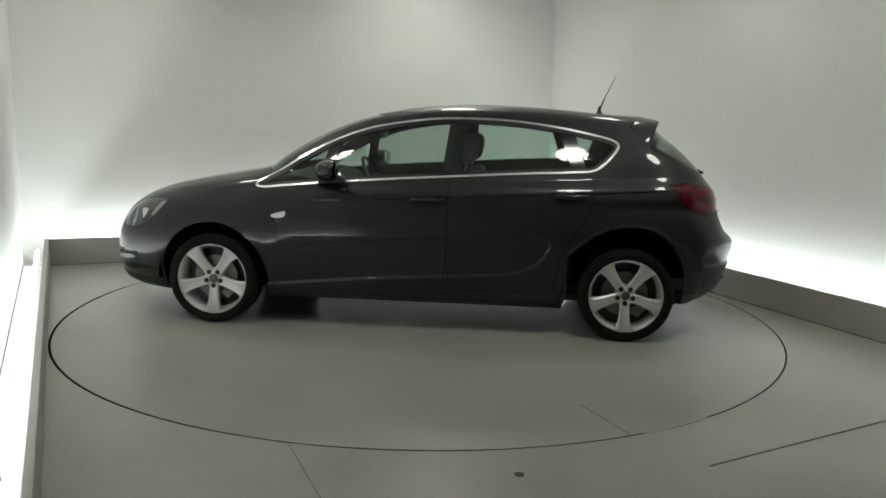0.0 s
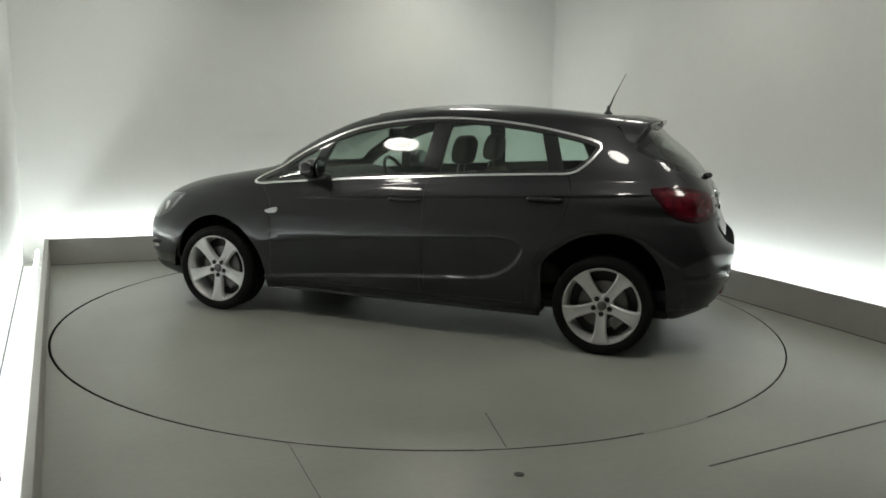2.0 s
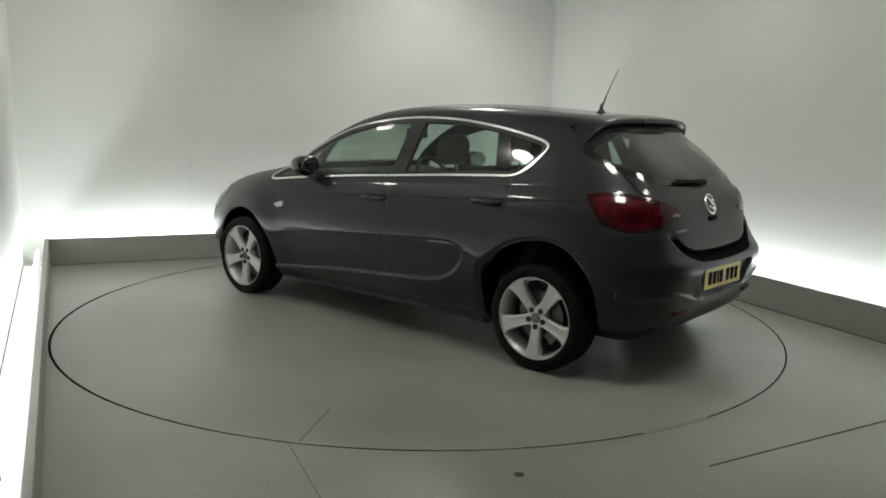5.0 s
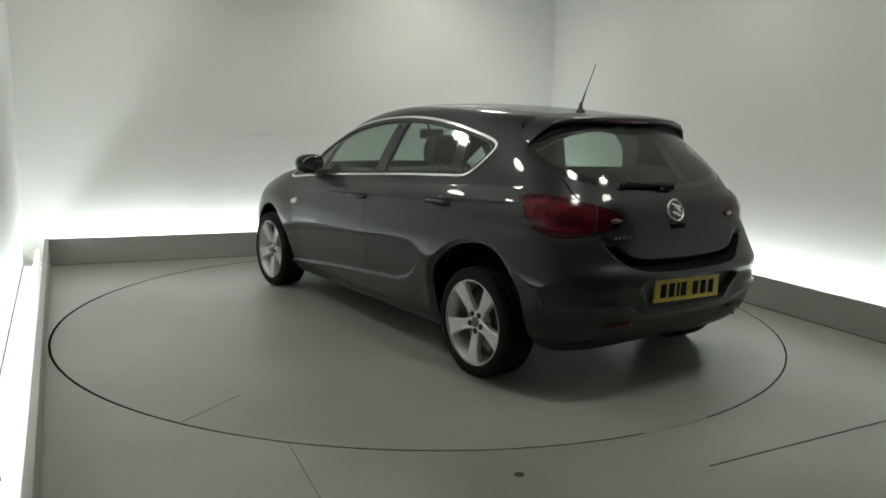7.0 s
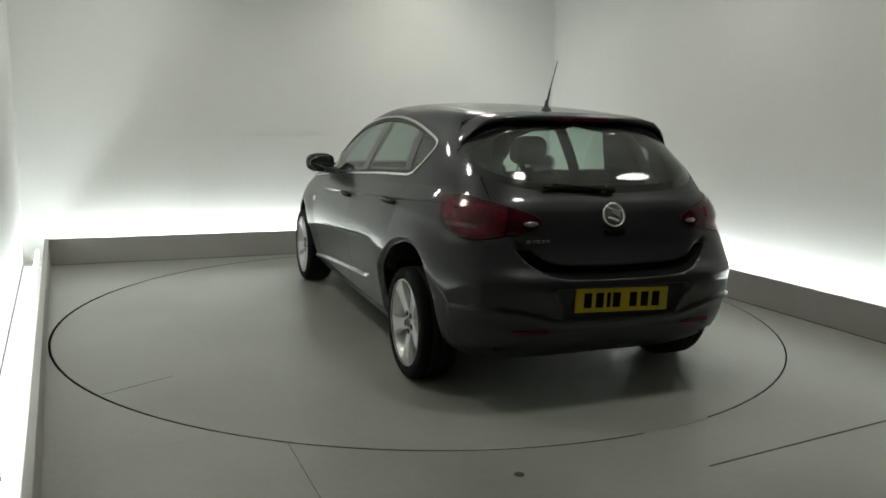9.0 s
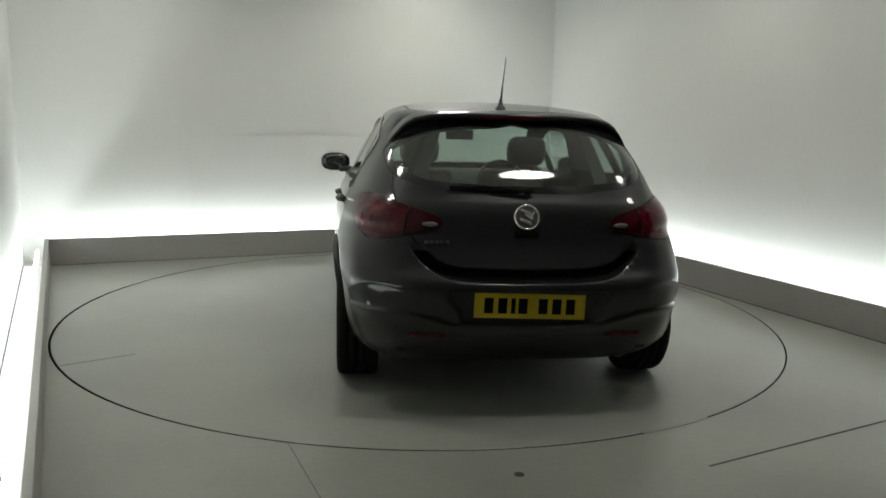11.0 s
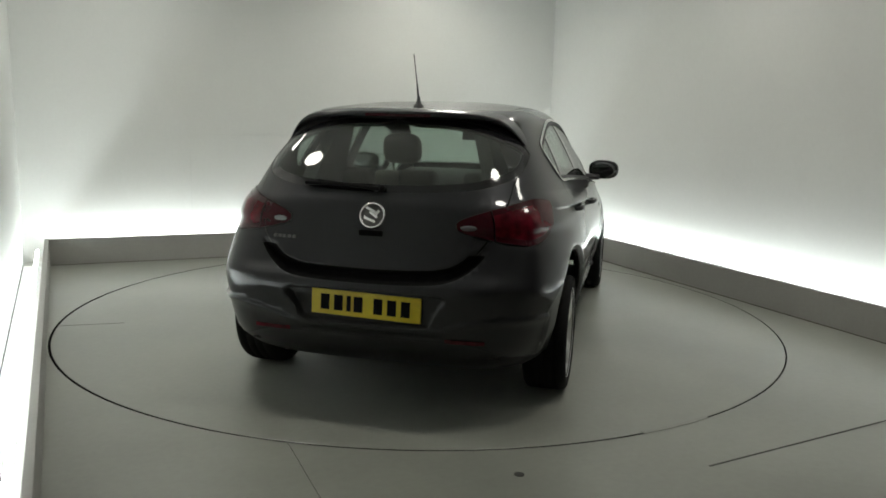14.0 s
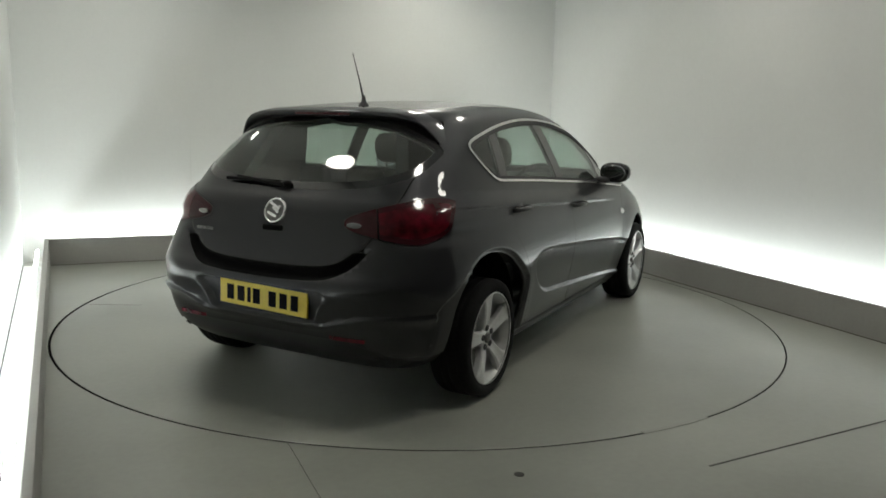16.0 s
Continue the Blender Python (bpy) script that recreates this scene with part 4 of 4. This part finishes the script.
def build_seat(car, x, y):
    """Front seat facing +x."""
    seat = part("front_seat", rounded_slab(bmesh.new(), curve([(-.26, -.08), (.26, -.06), (.30, .02), (.24, .07), (-.24, .05), (-.29, 0)], 4).tolist(), 0.48, pose(x, y, 0.42), 0.03), M_CLOTH, car, "dark grey cloth front seat", smooth=True)
    back = curve([(-.09, .0), (.07, .02), (.08, .2), (.03, .45), (-.02, .58), (-.10, .57), (-.12, .4), (-.11, .2)], 4)
    bm = rounded_slab(bmesh.new(), back.tolist(), 0.46, pose(x - 0.26, y, 0.46, 0, -14, 0), 0.03)
    for v in bm.verts:
        k = max(0.0, (v.co.z - 0.75) / 0.3)
        v.co.y = y + (v.co.y - y) * (1 - 0.25 * k)
    part("backrest", bm, M_CLOTH, seat, smooth=True)
    bm = rounded_slab(bmesh.new(), curve([(-.045, -.08), (.04, -.085), (.055, 0), (.035, .085), (-.02, .105), (-.055, .07), (-.06, 0)], 4).tolist(), 0.255, pose(x - 0.42, y, 1.165, 0, -8, 0), 0.035)
    round_off(bm, y, 1.17, 0.11)
    part("headrest", bm, M_CLOTH, seat, smooth=True)
    for dy in (-0.07, 0.07):
        part("headrest_post", tube(bmesh.new(), [(x - 0.39, y + dy, 0.98), (x - 0.415, y + dy, 1.10)], 0.006, 8), M_CHROME, seat)


def build_cabin(car):
    cabin = part("cabin_floor", boxed(-1.5, 1.05, -0.60, 0.60, 0.262, 0.30, 0.01), M_LINING, car, "dark cabin floor")
    for y in (0.36, -0.36):
        build_seat(car, 0.12, y)
    bench = part("rear_bench", rounded_slab(bmesh.new(), curve([(-.28, -.1), (.22, -.08), (.26, .02), (.2, .07), (-.24, .05)], 4).tolist(), 1.22, pose(-0.72, 0, 0.45), 0.03), M_BENCH, car, "dark grey cloth rear bench", smooth=True)
    back = curve([(-.08, 0), (.08, .02), (.08, .2), (.02, .48), (-.04, .53), (-.10, .5), (-.12, .25)], 4)
    part("backrest", rounded_slab(bmesh.new(), back.tolist(), 1.16, pose(-1.02, 0, 0.46, 0, -16, 0), 0.03), M_BENCH, bench, smooth=True)
    for y in (0.37, 0.0, -0.37):
        part("headrest", rounded_slab(bmesh.new(), curve([(-.04, -.05), (.035, -.055), (.05, 0), (.03, .06), (-.02, .07), (-.05, .04)], 4).tolist(), 0.22, pose(-1.17, y, 1.02, 0, -8, 0), 0.03), M_BENCH, bench, smooth=True)
    dash = curve([(.62, .60), (.60, .80), (.66, .92), (.80, .97), (.98, .97), (1.06, .92), (1.05, .60)], 4)
    part("dashboard", prism(bmesh.new(), dash.tolist(), -0.66, 0.66), M_LINING, car, "dark moulded dashboard", smooth=False)
    part("parcel_shelf", boxed(-1.74, -1.18, -0.55, 0.55, 0.955, 0.975, 0.008), M_LINING, car, "dark parcel shelf")
    for side in (1, -1):
        trim = curve([(-1.15, .96), (-1.17, 1.12), (-1.21, 1.25), (-1.27, 1.36), (-1.38, 1.35), (-1.46, 1.27), (-1.54, 1.12), (-1.62, .97)], 4)
        bm = prism(bmesh.new(), trim.tolist(), 0.43, 0.50)
        for v in bm.verts:
            v.co.y = side * (v.co.y - 0.09 * max(0.0, v.co.z - 1.1) / 0.26)
        bmesh.ops.recalc_face_normals(bm, faces=bm.faces)
        part("rear_pillar_lining", bm, M_LINING, car, "dark moulded pillar lining")
    # right-hand drive
    bm = lathe(bmesh.new(), [(0.178 + 0.014 * math.cos(a), 0.014 * math.sin(a)) for a in np.linspace(0, 2 * math.pi, 11)[:-1]], 36, close=True)
    spoke = boxed(-0.17, 0.17, -0.012, 0.012, -0.03, 0.03, 0.008)
    wheel_m = pose(0.50, -0.36, 0.90, 0, 0, 90) @ Matrix.Rotation(math.radians(-62 + 90), 4, "X")
    bmesh.ops.transform(bm, matrix=wheel_m, verts=bm.verts)
    steer = part("steering_wheel", bm, M_BLACK, car, "black steering wheel", smooth=True)
    bmesh.ops.transform(spoke, matrix=wheel_m, verts=spoke.verts)
    part("spoke", spoke, M_BLACK, steer)
    part("rear_view_mirror", rounded_slab(bmesh.new(), curve([(-.012, -.03), (.012, -.028), (.018, 0), (.012, .03), (-.012, .032)], 3).tolist(), 0.205, pose(0.36, 0, 1.258), 0.008), M_BLACK, car, "black interior mirror", smooth=True)
    part("mirror_stalk", tube(bmesh.new(), [(0.37, 0, 1.262), (0.42, 0, 1.335)], 0.01, 8), M_BLACK, car)
    part("headlining", boxed(-1.35, 0.2, -0.45, 0.45, 1.395, 1.405), M_LINING, car, "dark headlining")


def on_side(made, x, z):
    """Half width of the skin near a place on the side."""
    best, y = 1e9, 0.85
    for name in ("front_door", "rear_door", "body_shell"):
        me = made[name][0].data
        for v in me.vertices[:len(me.vertices) // 2]:
            d = (v.co.x - x) ** 2 + (v.co.z - z) ** 2
            if v.co.y > 0.3 and d < best:
                best, y = d, max(v.co.y, 0)
    return y


def on_tail(made, y, z):
    best, x = 1e9, -2.0
    for name in ("tailgate", "rear_bumper"):
        me = made[name][0].data
        for v in me.vertices[:len(me.vertices) // 2]:
            d = (v.co.y - y) ** 2 + (v.co.z - z) ** 2
            if v.co.x < -1.2 and d < best - 1e-6:
                best, x = d, v.co.x
    return x


def build_details(car, made):
    # door handles
    for side in (1, -1):
        for x, z, door in ((-0.075, 0.862, "front_door"), (-0.975, 0.912, "rear_door")):
            y = on_side(made, x, z)
            owner = made[door][0 if side > 0 else 1]
            bm = bmesh.new()
            tube(bm, [(x - 0.105, side * (y - 0.005), z), (x - 0.085, side * (y + 0.024), z + 0.001), (x, side * (y + 0.032), z + 0.003), (x + 0.08, side * (y + 0.024), z + 0.001), (x + 0.10, side * (y - 0.005), z)], 0.0135, 10)
            part("door_handle", bm, M_PAINT, owner, "dark grey pull handle", smooth=True)
            bm = bmesh.new()
            bmesh.ops.create_uvsphere(bm, u_segments=16, v_segments=8, radius=1)
            bmesh.ops.transform(bm, matrix=pose(x, side * (y - 0.002), z) @ Matrix.Diagonal((0.075, 0.006, 0.03, 1)), verts=bm.verts)
            part("handle_cup", bm, M_GLOSSBLACK, owner, smooth=True)
        # side repeater badge on the wing
        y = on_side(made, 0.885, 0.74)
        bm = prism(bmesh.new(), curve([(0.935, 0.735), (0.855, 0.760), (0.838, 0.752), (0.852, 0.722), (0.91, 0.716)], 3).tolist(), side * (y - 0.01), side * (y + 0.005))
        part("side_repeater", bm, M_CLEAR, car, "small clear side indicator")
        part("repeater_bar", boxed(0.855, 0.905, min(side * (y - 0.01), side * (y + 0.003)), max(side * (y - 0.01), side * (y + 0.003)), 0.692, 0.702, 0.002), M_CHROME, car, "small chrome bar on the wing")
        # door mirror
        arm = rounded_slab(bmesh.new(), curve([(0.47, .965), (0.64, .955), (0.60, .995), (0.49, 1.0)], 3).tolist(), 0.10, pose(0, side * 0.845, 0), 0.008)
        mirror = part("door_mirror", arm, M_BLACK, car, "dark door mirror", smooth=True)
        shell = bmesh.new()
        bmesh.ops.create_uvsphere(shell, u_segments=28, v_segments=18, radius=1)
        for v in shell.verts:
            px, py, pz = v.co
            if px < 0:
                px *= 0.35
            v.co = (px * 0.10, math.copysign(abs(py) ** 0.75, py) * 0.108, math.copysign(abs(pz) ** 0.75, pz) * 0.068)
        bmesh.ops.transform(shell, matrix=pose(0.530, side * 0.922, 1.035, 0, 0, side * 8), verts=shell.verts)
        part("mirror_shell", shell, M_GLOSSBLACK, mirror, "dark mirror shell", smooth=True)
        pane = bmesh.new()
        bmesh.ops.create_uvsphere(pane, u_segments=24, v_segments=12, radius=1)
        bmesh.ops.transform(pane, matrix=pose(0.493, side * 0.922, 1.035, 0, 0, side * 8) @ Matrix.Diagonal((0.006, 0.090, 0.054, 1)), verts=pane.verts)
        part("mirror_glass", pane, M_MIRROR, mirror, "mirror glass", smooth=True)
        lens = bmesh.new()
        bmesh.ops.create_uvsphere(lens, u_segments=20, v_segments=10, radius=1)
        bmesh.ops.transform(lens, matrix=pose(-1.944, side * 0.455, 0.892, 0, 0, side * -12) @ Matrix.Diagonal((0.009, 0.038, 0.013, 1)), verts=lens.verts)
        part("reversing_lens", lens, M_LENS, made["tailgate_lamp"][0 if side > 0 else 1], "clear reversing lens", smooth=True)
        # reflectors low in the bumper
        bm = bmesh.new()
        ends = []
        for y in np.linspace(0.375, 0.555, 7):
            x = on_tail(made, y, 0.386)
            ends.append([bm.verts.new((x + dx, side * y, z)) for dx, z in ((-0.006, 0.378), (-0.006, 0.395), (0.02, 0.397), (0.02, 0.376))])
        for a, b in zip(ends, ends[1:]):
            for k in range(4):
                bm.faces.new((a[k], a[(k + 1) % 4], b[(k + 1) % 4], b[k]))
        bm.faces.new(ends[0])
        bm.faces.new(ends[-1][::-1])
        bmesh.ops.recalc_face_normals(bm, faces=bm.faces)
        part("rear_reflector", bm, M_RED, car, "slim red reflector")
    # aerial
    aerial = part("aerial_base", lathe(bmesh.new(), [(0.030, 0.0), (0.027, 0.012), (0.015, 0.022), (0.010, 0.045), (0.007, 0.06), (0, 0.061)], 20, pose(-1.20, 0, 1.428, 90)), M_BLACK, car, "black roof aerial", smooth=True)
    part("aerial_mast", tube(bmesh.new(), [(-1.205, 0, 1.47), (-1.235, 0, 1.55)], 0.0065, 8, 0.0045), M_BLACK, aerial)
    part("aerial_whip", tube(bmesh.new(), [(-1.235, 0, 1.55), (-1.305, 0, 1.70)], 0.0032, 8, 0.002), M_BLACK, aerial)
    # roof spoiler
    bm = bmesh.new()
    rings = []
    knots = [0.0, 0.25, 0.42, 0.50, 0.555, 0.60, 0.628, 0.645]
    for y in np.linspace(-0.645, 0.645, 53):
        a = abs(y)
        x0 = np.interp(a, knots, [-1.30, -1.30, -1.305, -1.315, -1.345, -1.385, -1.415, -1.44])
        z0 = np.interp(a, knots, [1.424, 1.421, 1.410, 1.394, 1.362, 1.308, 1.262, 1.222])
        x1 = np.interp(a, knots, [-1.578, -1.573, -1.555, -1.537, -1.515, -1.487, -1.465, -1.448])
        z1 = np.interp(a, knots, [1.399, 1.397, 1.388, 1.372, 1.338, 1.285, 1.245, 1.215])
        t = np.interp(a, knots, [1, 1, 1, 0.9, 0.7, 0.5, 0.35, 0.2])
        ring = [(x0, z0 + 0.002), ((x0 + x1) / 2, (z0 + z1) / 2 + 0.012 * t), (x1 + 0.02 * t, z1 + 0.006 * t), (x1, z1 - 0.002), (x1 + 0.008, z1 - 0.018 * t), (x1 + 0.07 * t, z1 - 0.035 * t), (x0 - 0.02, z1 - 0.05 * t)]
        rings.append([bm.verts.new((px, y, pz)) for px, pz in ring])
    for a, b in zip(rings, rings[1:]):
        for i in range(6):
            bm.faces.new((a[i], b[i], b[i + 1], a[i + 1]))
    bm.faces.new(rings[0])
    bm.faces.new(rings[-1][::-1])
    bmesh.ops.recalc_face_normals(bm, faces=bm.faces)
    spoiler = part("roof_spoiler", bm, M_PAINT, car, "dark grey roof spoiler", smooth=True)
    part("high_brake_lamp", boxed(-1.577, -1.56, -0.17, 0.17, 1.375, 1.391, 0.003), M_REDDARK, spoiler, "dark red high brake lamp")
    # rear wiper
    wiper = part("rear_wiper", lathe(bmesh.new(), [(0, 0.024), (0.016, 0.022), (0.019, 0.0), (0.019, -0.01)], 16, pose(-1.872, -0.02, 1.046, 0, 0, 90)), M_TYRE, car, "black rear wiper", smooth=True)
    part("wiper_arm", tube(bmesh.new(), [(-1.893, -0.02, 1.046), (-1.882, 0.12, 1.056), (-1.858, 0.30, 1.070)], 0.010, 8, 0.007), M_TYRE, wiper)
    part("wiper_blade", boxed(-1.880, -1.864, 0.02, 0.36, 1.050, 1.066, 0.004), M_TYRE, wiper)
    # round plain emblem
    x = on_tail(made, 0.0, 0.926)
    lean = pose(x - 0.002, 0, 0.926) @ Matrix.Rotation(math.radians(20), 4, "Y")
    face = lean @ Matrix.Rotation(math.radians(90), 4, "Z")
    emblem = part("tailgate_emblem", lathe(bmesh.new(), [(0.050, -0.004), (0.052, 0.006), (0.057, 0.010), (0.062, 0.006), (0.064, -0.004)], 36, face), M_CHROME, car, "round chrome emblem", smooth=True)
    part("emblem_disc", lathe(bmesh.new(), [(0, 0.006), (0.03, 0.005), (0.052, 0.001)], 28, face), M_STEEL, emblem, smooth=True)
    for y, dz, tilt, half in ((0.006, 0.024, 24, 0.028), (-0.008, 0.002, 34, 0.024), (0.008, -0.022, 20, 0.030), (-0.026, 0.012, -58, 0.014)):
        part("emblem_bar", boxed(-0.006, 0.002, -half, half, -0.007, 0.007, 0.003, m=lean @ pose(-0.007, y, dz, tilt)), M_CHROME, emblem)
    x = on_tail(made, 0.0, 0.845)
    part("tailgate_grip", boxed(x - 0.010, x + 0.03, -0.058, 0.058, 0.834, 0.860, 0.006), M_GAP, car, "black tailgate release")
    # model script as plain bars
    for i in range(5):
        y = 0.472 - 0.024 * i
        xs = on_tail(made, y, 0.811)
        part("script_bar", boxed(xs - 0.006, xs + 0.004, y - 0.009, y + 0.009, 0.804, 0.818, 0.002), M_STEEL, made["tailgate"][0], "small dull metal letter shape")
    # number plate with its characters as plain bars
    px = -2.046
    hang = pose(px, -0.008, 0.527, 1.6)
    plate = part("number_plate", boxed(0, 0.012, -0.262, 0.262, -0.059, 0.059, 0.003, m=hang), M_PLATE, car, "yellow rear number plate")
    for y in (0.195, 0.130, 0.080, 0.035, -0.060, -0.125, -0.190):
        wide = 0.010 if y == 0.080 else 0.021
        part("character_bar", boxed(-0.0022, 0.004, y - wide, y + wide, -0.036, 0.036, m=hang), M_INK, plate)
    part("plate_lip", boxed(px - 0.010, px + 0.05, -0.27, 0.27, 0.598, 0.608, 0.003), M_GLOSSBLACK, car)


def build_car():
    car = empty("car", "dark grey metallic five-door hatchback car with alloy wheels on a turntable", "car")
    made = build_skin(car)
    build_underbody(car)
    for x in (AXLE - 0.008, -AXLE - 0.006):
        for side in (1, -1):
            build_wheel(car, x, side, 180 if side > 0 else 8)
    build_cabin(car)
    build_details(car, made)
    return car


CAR = build_car()


# ---- movement ----
def motions():
    """The turntable turns clockwise at an even rate and carries the car."""
    turn, table = [], []
    for t, a in TURNS:
        m = pose(0, 0, 0, 0, 0, a)
        table.append((t, m))
        turn.append((t, m @ pose(-0.007, -0.283, 0.0)))
    walk(TABLE, table)
    walk(CAR, turn)


TURNS = [(t * 0.5, 172.95 - 7.02 * t * 0.5) for t in range(33)]
motions()
